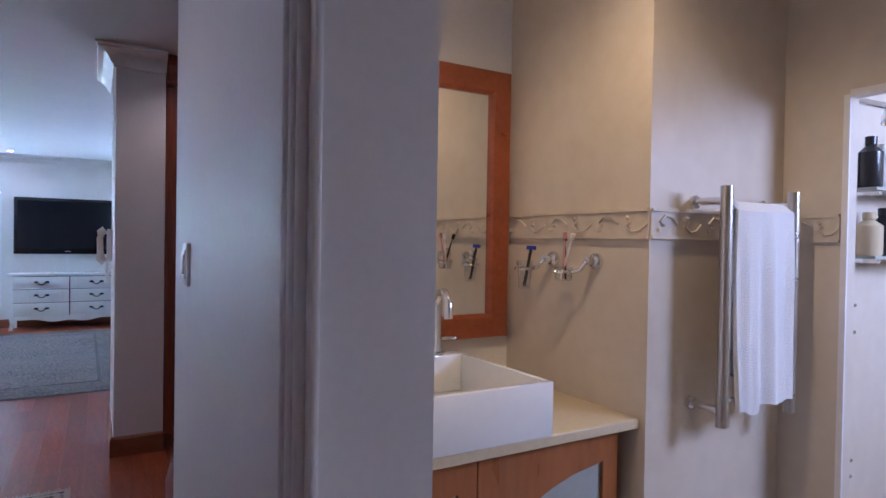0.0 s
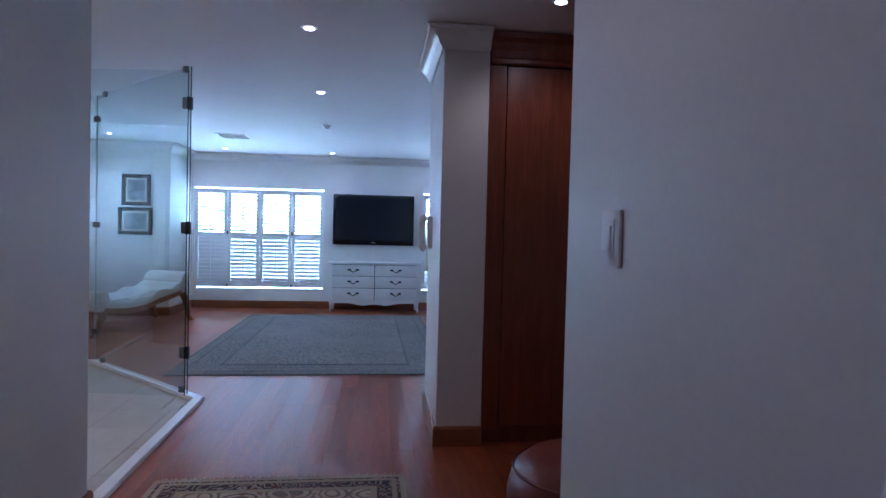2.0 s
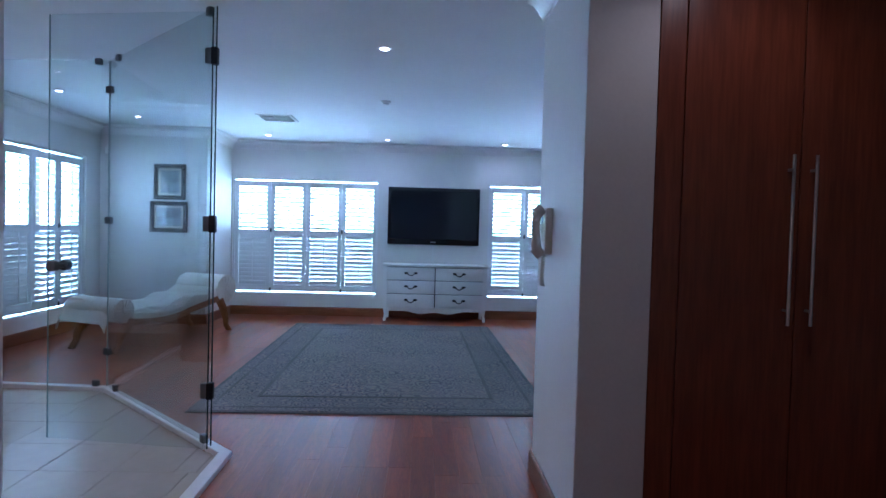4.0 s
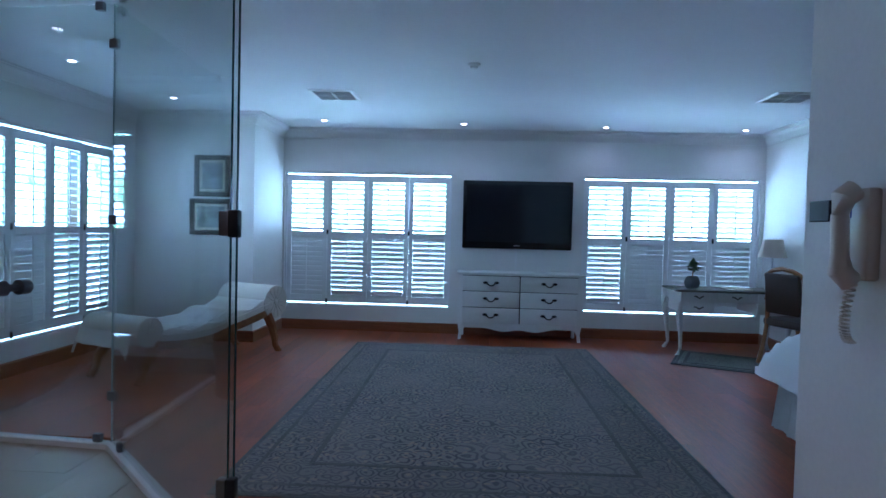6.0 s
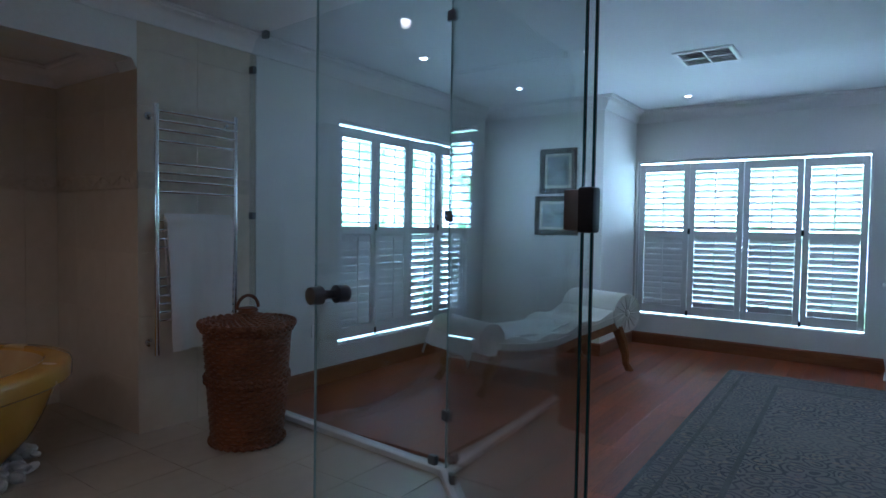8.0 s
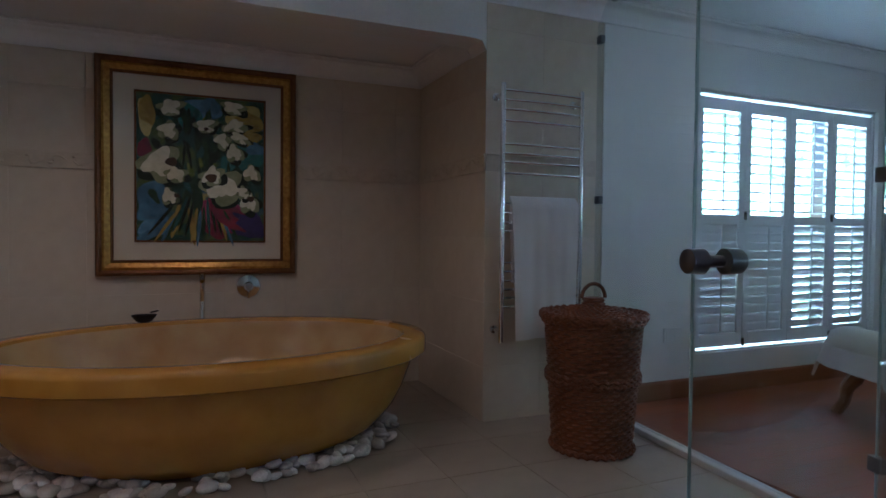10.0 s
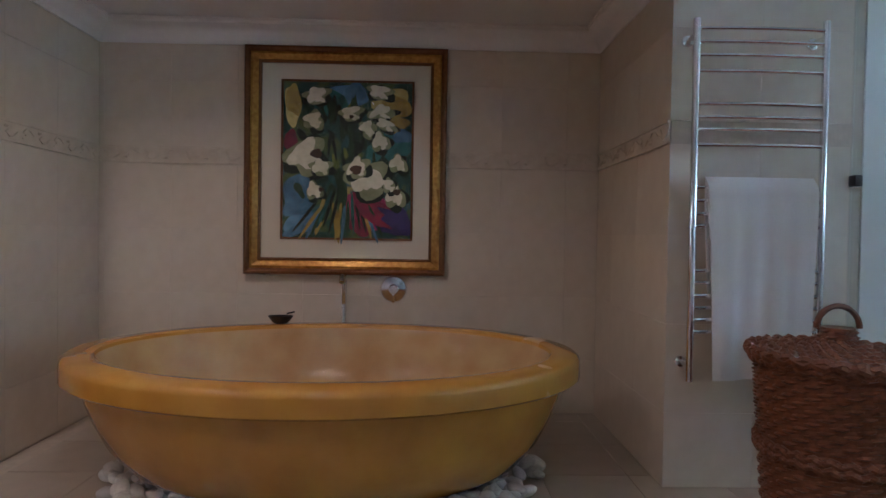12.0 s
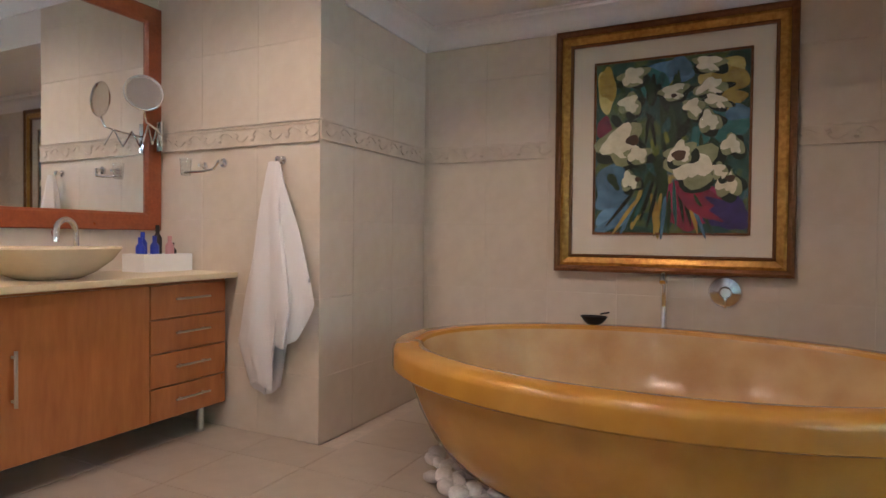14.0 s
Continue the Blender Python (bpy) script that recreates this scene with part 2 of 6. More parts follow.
def rug_mat(name, ground, motif, accent, scale):
    """Woven oriental pattern: rosettes and scrolls in two colours on a ground, faded in patches."""
    m = bpy.data.materials.new(name)
    m.use_nodes = True
    n, l = m.node_tree.nodes, m.node_tree.links
    b = n["Principled BSDF"]
    tc, v1, v2, ns, wob = (n.new("ShaderNode" + k) for k in ("TexCoord", "TexVoronoi", "TexVoronoi", "TexNoise", "TexNoise"))
    wob.inputs["Scale"].default_value = scale * 0.6
    l.new(tc.outputs["Object"], wob.inputs[0])
    vadd = n.new("ShaderNodeVectorMath")
    vadd.operation = "MULTIPLY_ADD"
    vadd.inputs[1].default_value = (0.12, 0.12, 0)
    l.new(wob.outputs["Color"], vadd.inputs[0]), l.new(tc.outputs["Object"], vadd.inputs[2])
    v1.inputs["Scale"].default_value, v2.inputs["Scale"].default_value = scale, scale * 2.3
    v1.feature = v2.feature = "F1"
    v1.inputs["Randomness"].default_value = 0.55
    l.new(vadd.outputs[0], v1.inputs[0]), l.new(vadd.outputs[0], v2.inputs[0])
    ns.inputs["Scale"].default_value, ns.inputs["Detail"].default_value = 1.6, 4
    l.new(tc.outputs["Object"], ns.inputs[0])
    rings = n.new("ShaderNodeMath")
    rings.operation = "SINE"
    mul = n.new("ShaderNodeMath")
    mul.operation = "MULTIPLY"
    mul.inputs[1].default_value = 26
    l.new(v1.outputs["Distance"], mul.inputs[0]), l.new(mul.outputs[0], rings.inputs[0])
    r1, r2 = n.new("ShaderNodeMapRange"), n.new("ShaderNodeMapRange")
    r1.inputs[1].default_value, r1.inputs[2].default_value = 0.1, 0.5
    r2.inputs[1].default_value, r2.inputs[2].default_value = 0.30, 0.22
    l.new(rings.outputs[0], r1.inputs[0]), l.new(v2.outputs["Distance"], r2.inputs[0])
    m1, m2, m3 = (n.new("ShaderNodeMixRGB") for _ in range(3))
    m1.inputs[1].default_value, m1.inputs[2].default_value = (*ground, 1), (*motif, 1)
    m2.inputs[2].default_value = (*accent, 1)
    l.new(r1.outputs[0], m1.inputs[0]), l.new(r2.outputs[0], m2.inputs[0]), l.new(m1.outputs[0], m2.inputs[1])
    m3.inputs[2].default_value = (*ground, 1)
    fade = n.new("ShaderNodeMapRange")
    fade.inputs[1].default_value, fade.inputs[2].default_value, fade.inputs[4].default_value = 0.35, 0.7, 0.75
    l.new(ns.outputs[0], fade.inputs[0]), l.new(fade.outputs[0], m3.inputs[0]), l.new(m2.outputs[0], m3.inputs[1])
    l.new(m3.outputs[0], b.inputs["Base Color"])
    b.inputs["Roughness"].default_value = 0.95
    pile, bp = n.new("ShaderNodeTexNoise"), n.new("ShaderNodeBump")
    pile.inputs["Scale"].default_value = 300
    bp.inputs["Strength"].default_value, bp.inputs["Distance"].default_value = 0.3, 0.01
    l.new(tc.outputs["Object"], pile.inputs[0]), l.new(pile.outputs[0], bp.inputs["Height"]), l.new(bp.outputs[0], b.inputs["Normal"])
    return m


RUG_FIELD = rug_mat("faded_rug_field", (0.25, 0.22, 0.205), (0.085, 0.08, 0.095), (0.34, 0.25, 0.20), 8.0)
RUG_BORDER = rug_mat("faded_rug_border", (0.22, 0.195, 0.185), (0.085, 0.08, 0.095), (0.32, 0.24, 0.19), 9.0)
RUNNER_FIELD = rug_mat("runner_field", (0.52, 0.40, 0.28), (0.05, 0.035, 0.05), (0.22, 0.04, 0.03), 7.0)
RUNNER_BORDER = rug_mat("runner_border", (0.05, 0.035, 0.05), (0.45, 0.34, 0.24), (0.24, 0.05, 0.035), 11.0)
RUNNER_EDGE = mat("runner_edge", (0.45, 0.34, 0.24), 0.95, var=0.1, grain=120, bump=0.2)
RUG_EDGE = mat("rug_binding", (0.10, 0.09, 0.09), 0.95, var=0.1)
MAT_FIELD = rug_mat("desk_mat", (0.20, 0.20, 0.17), (0.10, 0.10, 0.10), (0.26, 0.25, 0.2), 9.0)


# ---- mesh helpers ----
def add_box(bm, x0, x1, y0, y1, z0, z1, bevel=0.0, seg=2):
    made = bmesh.ops.create_cube(bm, size=1.0)["verts"]
    bmesh.ops.scale(bm, vec=(abs(x1 - x0), abs(y1 - y0), abs(z1 - z0)), verts=made)
    bmesh.ops.translate(bm, vec=((x0 + x1) / 2, (y0 + y1) / 2, (z0 + z1) / 2), verts=made)
    if bevel:
        edges = list({e for v in made for e in v.link_edges})
        bmesh.ops.bevel(bm, geom=edges, offset=bevel, segments=seg, profile=0.5, affect="EDGES")
    return bm


def boxes(*items, bevel=0.0):
    bm = bmesh.new()
    for it in items:
        add_box(bm, *it, bevel=bevel)
    return bm


def lathe(profile, steps=32, sx=1.0, sy=1.0):
    """A turned shape from (radius, height) pairs about z, stretched across x and y."""
    bm = bmesh.new()
    rings = []
    for r, z in profile:
        rings.append([bm.verts.new((r * sx * math.cos(2 * math.pi * k / steps), r * sy * math.sin(2 * math.pi * k / steps), z)) for k in range(steps)])
    for a, b in zip(rings, rings[1:]):
        for k in range(steps):
            bm.faces.new((a[k], a[(k + 1) % steps], b[(k + 1) % steps], b[k]))
    bm.faces.new(rings[0][::-1]), bm.faces.new(rings[-1])
    bmesh.ops.recalc_face_normals(bm, faces=bm.faces)
    return bm


def tube(points, radius, sides=10, closed=False, taper=None):
    """A round bar along points."""
    bm = bmesh.new()
    pts = [Vector(p) for p in points]
    rings = []
    for i, p in enumerate(pts):
        a = pts[i - 1] if i or closed else p
        b = pts[(i + 1) % len(pts)] if i + 1 < len(pts) or closed else p
        d = (b - a).normalized()
        u = d.cross(Vector((0.13, 0.21, 1.0))).normalized()
        w = d.cross(u)
        r = radius * (taper[i] if taper else 1)
        rings.append([bm.verts.new(p + r * (math.cos(2 * math.pi * k / sides) * u + math.sin(2 * math.pi * k / sides) * w)) for k in range(sides)])
    pairs = list(zip(rings, rings[1:])) + ([(rings[-1], rings[0])] if closed else [])
    for a, b in pairs:
        for k in range(sides):
            bm.faces.new((a[k], a[(k + 1) % sides], b[(k + 1) % sides], b[k]))
    if not closed:
        bm.faces.new(rings[0][::-1]), bm.faces.new(rings[-1])
    bmesh.ops.recalc_face_normals(bm, faces=bm.faces)
    return bm


def prism(outline, lo, hi, axis="y", bevel=0.0):
    """A flat outline pushed from lo to hi along an axis."""
    bm = bmesh.new()
    def at(a, b, c):
        return {"x": (c, a, b), "y": (a, c, b), "z": (a, b, c)}[axis]
    low = [bm.verts.new(at(a, b, lo)) for a, b in outline]
    high = [bm.verts.new(at(a, b, hi)) for a, b in outline]
    k = len(outline)
    bm.faces.new(low), bm.faces.new(high[::-1])
    for i in range(k):
        bm.faces.new((low[i], high[i], high[(i + 1) % k], low[(i + 1) % k]))
    bmesh.ops.recalc_face_normals(bm, faces=bm.faces)
    if bevel:
        bmesh.ops.bevel(bm, geom=list(bm.edges), offset=bevel, segments=2, profile=0.5, affect="EDGES")
    return bm


def sweep(profile, path, closed=False):
    """A moulding: (out, up) profile along a level path of (x, y, z); out is to the left of the way."""
    bm = bmesh.new()
    pts = [Vector(p) for p in path]
    rings = []
    for i, p in enumerate(pts):
        a = (p - pts[i - 1]).normalized() if i or closed else None
        b = (pts[(i + 1) % len(pts)] - p).normalized() if i + 1 < len(pts) or closed else None
        a, b = a or b, b or a
        na, nb = Vector((-a.y, a.x, 0)), Vector((-b.y, b.x, 0))
        mitre = na + nb
        mitre = mitre / max(mitre.dot(na), 0.2)
        rings.append([bm.verts.new(p + o * mitre + Vector((0, 0, u))) for o, u in profile])
    k = len(profile)
    for a, b in list(zip(rings, rings[1:])) + ([(rings[-1], rings[0])] if closed else []):
        for j in range(k):
            bm.faces.new((a[j], a[(j + 1) % k], b[(j + 1) % k], b[j]))
    if not closed:
        bm.faces.new(rings[0]), bm.faces.new(rings[-1][::-1])
    bmesh.ops.recalc_face_normals(bm, faces=bm.faces)
    return bm


def moved(bm, m):
    bmesh.ops.transform(bm, matrix=m, verts=bm.verts)
    return bm


def joined(*bms):
    out = bmesh.new()
    for b in bms:
        me = bpy.data.meshes.new("tmp")
        b.to_mesh(me)
        b.free()
        out.from_mesh(me)
        bpy.data.meshes.remove(me)
    return out


def mesh_of(name, bm, material, smooth=False):
    me = bpy.data.meshes.new(name)
    bm.to_mesh(me)
    bm.free()
    me.materials.append(material)
    if smooth:
        for p in me.polygons:
            p.use_smooth = True
        me.set_sharp_from_angle(angle=radians(40))
    return me


def part(name, bm, material, parent, label="", smooth=False):
    ob = new(name, mesh_of(name, bm, material, smooth))
    ob.parent = parent
    return tagged(ob, label)


def piece(name, me, parent, m):
    ob = new(name, me)
    ob.parent = parent
    ob.matrix_local = m
    return ob


def thing(name, label, category, m=None, group="", kind=""):
    ob = new(name)
    ob.empty_display_size = 0.1
    if m is not None:
        ob.matrix_world = m
    return tagged(ob, label, category, group, kind)


def structure(name, bm, material, label, category, smooth=False):
    return tagged(new(name, mesh_of(name, bm, material, smooth)), label, category, kind="structure")

# ---- the large structure ----
X_BATH, X_NICHE, Y_NICHE0, Y_NICHE1 = -4.585, -5.667, 4.385, 7.400
X_HALL_L, X_HALL_R = -1.34, 0.46
Y_TV, Y_PIC, X_BAY0, X_BAY1 = 12.365, 11.35, -3.19, 2.92
Y_VAN = 3.2375
W1, W2, W3 = (-3.165, -0.985, 0.325, 2.055), (0.685, 2.875, 0.325, 2.055), (9.07, 11.02, 0.29, 2.155)
T = CEIL + 0.16

structure("ground", boxes((-60, 60, -40, 90, -0.5, -0.12)), GROUND, "garden ground outside the house", "ground")
structure("ceiling", boxes((-6.0, 4.6, -0.3, 12.7, CEIL, T)), CEILING_PAINT, "smooth white plaster ceiling with downlights", "ceiling")
wood_floor = structure("floor", boxes((X_HALL_L - 0.04, 3.1, -0.2, 6.5, -0.12, -0.016), (X_HALL_L - 0.04, 4.3, 6.5, 12.5, -0.12, -0.016), (X_BATH - 0.1, X_HALL_L - 0.04, 8.25, 12.5, -0.12, -0.016),
                                      (-2.9, X_HALL_L - 0.04, 6.72, 8.25, -0.13, -0.02)), SUBFLOOR, "polished red-brown hardwood plank floor", "floor")
tile_floor = structure("floor_tiles", boxes((X_NICHE - 0.1, X_HALL_L - 0.045, Y_VAN - 0.1, 6.78, -0.12, -0.012),
                       (X_NICHE - 0.1, -2.78, 6.78, 8.2, -0.12, -0.012)), GROUT, "cream stone tile floor of the bathroom", "floor")


structure("floor_tiles_corner", prism([(X_BATH, 6.5), (-1.43, 6.5), (-1.43, 6.74), (-2.76, 8.05), (X_BATH, 8.18)], -0.03, -0.004, "z"), TILE_FLOOR, "cream stone tile floor beside the glass", "floor")


def holed(axis, lo, hi, a0, a1, z1, holes):
    """Boxes of a wall between a0 and a1 that leave openings (start, end, bottom, top)."""
    out = []
    def put(s, e, b, t):
        if e - s > 1e-4 and t - b > 1e-4:
            out.append((lo, hi, s, e, b, t) if axis == "x" else (s, e, lo, hi, b, t))
    at = a0
    for s, e, b, t in sorted(holes):
        put(at, s, 0 - 0.1, z1)
        put(s, e, -0.1, b)
        put(s, e, t, z1)
        at = e
    put(at, a1, -0.1, z1)
    return boxes(*out)


structure("wall_north", holed("y", Y_TV, Y_TV + 0.22, X_BAY0 - 0.2, X_BAY1 + 0.2, CEIL, [W1, W2]), PAINT, "white painted bedroom wall with two shuttered windows", "wall")
structure("wall_north_west", boxes((X_BATH - 0.2, X_BAY0, Y_PIC, Y_TV + 0.22, -0.1, CEIL)), PAINT, "white painted wall corner beside the bay", "wall")
structure("wall_north_east", boxes((X_BAY1, 4.5, Y_PIC, Y_TV + 0.22, -0.1, CEIL)), PAINT, "white painted wall corner beside the bay", "wall")
structure("wall_west", holed("x", X_BATH - 0.2, X_BATH, 8.25, Y_PIC, CEIL, [W3]), PAINT, "white painted wall with a shuttered window", "wall")
structure("wall_east", boxes((4.3, 4.5, 6.0, Y_PIC, -0.1, CEIL)), PAINT, "white painted bedroom wall", "wall")
structure("wall_wardrobe_back", boxes((0.62, 4.3, 6.40, 6.555, -0.1, CEIL)), PAINT, "white painted wall behind the wardrobe", "wall")
structure("wall_pillar", boxes((0.33, 0.62, 5.67, 6.555, -0.1, CEIL), bevel=0.006), PAINT, "white painted wall end with an intercom handset", "wall")
structure("wall_hall_right", boxes((X_HALL_R, 0.625, 2.045, 3.53, -0.1, CEIL), (X_HALL_R, 0.625, 0.9, 2.045, 2.06, CEIL), (X_HALL_R, 0.625, -0.2, 0.9, -0.1, CEIL)), PAINT, "smooth pale hall wall with a light switch", "wall")
structure("wall_hall_left", boxes((-1.48, X_HALL_L, -0.2, 4.80, -0.1, CEIL), bevel=0.005), PAINT, "smooth pale hall wall beside the bathroom", "wall")
structure("wall_hall_end", boxes((X_HALL_L, X_HALL_R, -0.2, 0.0, -0.1, CEIL)), PAINT, "plain pale wall at the end of the hall", "wall")
structure("wall_dressing", boxes((3.1, 3.25, 3.35, 6.4, -0.1, CEIL), (0.625, 3.25, 3.35, 3.53, -0.1, CEIL)), PAINT, "plain white wall of the dressing area", "wall")
structure("wall_small_bath", boxes((1.71, 2.60, 2.62, 3.35, -0.1, CEIL), (0.60, 3.6, 0.3, 0.42, -0.1, CEIL), (2.42, 2.50, 2.41, 2.62, -0.1, CEIL),
          (2.42, 2.50, 0.42, 2.41, 1.93, CEIL), (2.50, 3.6, 2.55, 2.62, -0.1, CEIL), (3.5, 3.6, 0.42, 2.55, -0.1, CEIL)), TILE_WALL, "cream tiled walls of the small bathroom", "wall")
structure("floor_small_bath", boxes((0.46, 3.6, 0.3, 3.35, -0.015, 0.003)), TILE_FLOOR, "cream tile floor of the small bathroom", "floor")
structure("wall_bath_south", boxes((X_NICHE, -1.48, Y_VAN - 0.2, Y_VAN, -0.1, CEIL)), TILE_WALL, "cream tiled wall behind the vanity", "wall")
bath_west = structure("wall_bath_west", boxes((X_BATH - 0.2, X_BATH - 0.008, Y_VAN, Y_NICHE0 - 0.008, -0.1, CEIL), (X_BATH - 0.2, X_BATH - 0.008, Y_NICHE1 + 0.008, 8.25, -0.1, CEIL)), GROUT, "cream tiled bathroom wall beside the tub niche", "wall")
structure("wall_lintel", prism([(Y_NICHE0, CEIL), (Y_NICHE0, 2.262), (Y_NICHE1 - 0.10, 2.262), (Y_NICHE1 - 0.03, 2.255), (Y_NICHE1, 2.20), (Y_NICHE1, CEIL)], X_BATH - 0.2, X_BATH - 0.002, "x"), PAINT, "white plaster lintel above the tub niche", "wall")
niche_wall = structure("wall_niche", boxes((X_NICHE - 0.15, X_NICHE - 0.008, Y_NICHE0 - 0.2, Y_NICHE1 + 0.2, -0.1, CEIL),
                                           (X_NICHE - 0.008, X_BATH - 0.2, Y_NICHE0 - 0.2, Y_NICHE0 - 0.008, -0.1, CEIL),
                                           (X_NICHE - 0.008, X_BATH - 0.2, Y_NICHE1 + 0.008, Y_NICHE1 + 0.2, -0.1, CEIL)), GROUT, "cream tiled walls of the tub niche", "wall")
structure("ceiling_niche", boxes((X_NICHE - 0.1, X_BATH - 0.2, Y_NICHE0 - 0.1, Y_NICHE1 + 0.1, 2.335, CEIL - 0.003)), CEILING_PAINT, "white plaster ceiling of the tub niche", "ceiling")

COVE = [(0, 0), (0, -0.125), (0.014, -0.125), (0.018, -0.108), (0.03, -0.098), (0.045, -0.066), (0.075, -0.038), (0.10, -0.028), (0.104, -0.014), (0.118, -0.012), (0.118, 0)]
c = CEIL - 0.002
for lbl, path in (
    ("white plaster cornice round the bedroom", [(0.33, 6.555, c), (4.3, 6.555, c), (4.3, Y_PIC, c), (X_BAY1, Y_PIC, c), (X_BAY1, Y_TV, c), (X_BAY0, Y_TV, c), (X_BAY0, Y_PIC, c), (X_BATH, Y_PIC, c), (X_BATH, Y_VAN, c)]),
    ("white plaster cornice on the wall end", [(0.62, 5.67, c), (0.33, 5.67, c), (0.33, 6.555, c)]),
    ("white plaster cornice of the tub niche", [(X_BATH - 0.2, Y_NICHE1, 2.333), (X_NICHE, Y_NICHE1, 2.333), (X_NICHE, Y_NICHE0, 2.333), (X_BATH - 0.2, Y_NICHE0, 2.333)]),
):
    structure("trim", sweep(COVE, path), TRIM_PAINT, lbl, "cornice", True)
SKIRT = [(0, 0), (0, 0.125), (0.008, 0.13), (0.014, 0.122), (0.018, 0.11), (0.018, 0)]
for lbl, path in (
    ("red-brown wooden baseboard of the bedroom", [(4.3, Y_PIC, 0), (X_BAY1, Y_PIC, 0), (X_BAY1, Y_TV, 0), (X_BAY0, Y_TV, 0), (X_BAY0, Y_PIC, 0), (X_BATH, Y_PIC, 0), (X_BATH, 8.27, 0)]),
    ("wooden baseboard round the wall end", [(0.62, 5.67, 0), (0.33, 5.67, 0), (0.33, 6.555, 0)][::1]),
    ("wooden baseboard of the hall", [(X_HALL_L - 0.14, 4.80, 0), (X_HALL_L, 4.80, 0), (X_HALL_L, 0.0, 0)][::-1]),
    ("wooden baseboard of the hall", [(0.625, 3.53, 0), (X_HALL_R, 3.53, 0), (X_HALL_R, 2.165, 0)]),
):
    bm = sweep([(-o if lbl.endswith("hall") else o, u) for o, u in SKIRT], path)
    structure("baseboard", bm, BASEBOARD, lbl, "baseboard")
# door lining and grooved architrave of the small bathroom
arch = boxes((X_HALL_R - 0.012, X_HALL_R, 2.03, 2.165, 0, 2.2), bevel=0.004)
for k in range(3):
    arch = joined(arch, tube([(X_HALL_R - 0.012, 2.062 + 0.034 * k, 0), (X_HALL_R - 0.012, 2.062 + 0.034 * k, 2.19)], 0.012, 10))
arch = joined(arch, boxes((X_HALL_R - 0.012, X_HALL_R, 0.78, 2.03, 2.06, 2.2), bevel=0.004))
structure("trim_architrave", arch, TRIM_PAINT, "pale painted grooved door architrave", "architrave", True)


def shutter_window(name, m, width, z0, z1, opens, upper, label):
    """Four hinged shutter panels in a thin frame, facing local -y; opens gives each lower half's slat tilt, upper that of the upper halves."""
    win = thing(name, label, "window", m, kind="structure")
    part("window_frame", boxes((0.0, 0.022, 0.0, 0.06, z0, z1), (width - 0.022, width, 0.0, 0.06, z0, z1), (0.022, width - 0.022, 0.0, 0.06, z1 - 0.022, z1 - 0.004),
                               (0.022, width - 0.022, 0.0, 0.06, z0, z0 + 0.012), bevel=0.002), SHUTTER, win)
    part("window_sill", boxes((-0.0, width, 0.06, 0.24, z0 - 0.012, z0 + 0.004)), PAINT, win)
    gap, pw = 0.003, (width - 0.044) / 4
    zb, zt, zm = z0 + 0.030, z1 - 0.040, 1.245
    for k in range(4):
        a, b = 0.022 + pw * k + gap / 2, 0.022 + pw * (k + 1) - gap / 2
        st = 0.058
        panel = part("shutter_panel", boxes((a, a + st, 0.012, 0.04, zb, zt), (b - st, b, 0.012, 0.04, zb, zt), (a + st, b - st, 0.012, 0.04, zt - 0.085, zt),
                                            (a + st, b - st, 0.012, 0.04, zb, zb + 0.095), (a + st, b - st, 0.012, 0.04, zm - 0.035, zm + 0.035), bevel=0.003), SHUTTER, win)
        slat = prism([(-0.034, 0.0), (-0.018, 0.005), (0.018, 0.005), (0.034, 0.0), (0.018, -0.005), (-0.018, -0.005)], a + st + 0.002, b - st - 0.002, "x")
        me = mesh_of("slat", slat, SHUTTER)
        for lo, hi, tilt in ((zb + 0.095, zm - 0.035, opens[k]), (zm + 0.035, zt - 0.085, upper)):
            n = max(2, round((hi - lo) / 0.066))
            pitch = (hi - lo) / n
            for j in range(n):
                piece("slat", me, panel, pose(0, 0.028, lo + pitch * (j + 0.5), tilt + random.uniform(-2, 2), 0, 0))
            part("tilt_rod", boxes(((a + b) / 2 - 0.005, (a + b) / 2 + 0.005, -0.012, -0.002, lo + 0.02, hi - 0.02)), SHUTTER, panel)
        if k % 2 == 0:
            for z in (zb + 0.02, zm + 0.03):
                part("catch", boxes((b - 0.006, b + 0.018, 0.002, 0.012, z - 0.03, z + 0.03), bevel=0.003), IRON, panel, "small dark metal catch")
    return win


shutter_window("window_1", pose(W1[0], Y_TV + 0.03, 0), W1[1] - W1[0], W1[2], W1[3], (-86, -72, -72, -70), -34, "white louvred shutters, upper slats open to daylight")
shutter_window("window_2", pose(W2[0], Y_TV + 0.03, 0), W2[1] - W2[0], W2[2], W2[3], (-72, -86, -84, -82), -34, "white louvred shutters, upper slats open to daylight")
shutter_window("window_3", pose(X_BATH - 0.03, W3[0], 0, 0, 0, 90), W3[1] - W3[0], W3[2], W3[3], (-87, -87, -66, -66), -12, "white louvred shutters in the side wall")
# self-glowing sheets outside the windows, the rooms' main light
backdrop = structure("backdrop", boxes((-7, 7, Y_TV + 1.6, Y_TV + 1.62, -0.1, 4.2)), GARDEN, "glowing backdrop of garden and sky beyond the windows", "backdrop")
structure("backdrop_side", boxes((X_BATH - 1.72, X_BATH - 1.7, 7.6, 12.6, -0.1, 4.2)), GARDEN, "glowing backdrop of garden and sky beyond the side window", "backdrop")

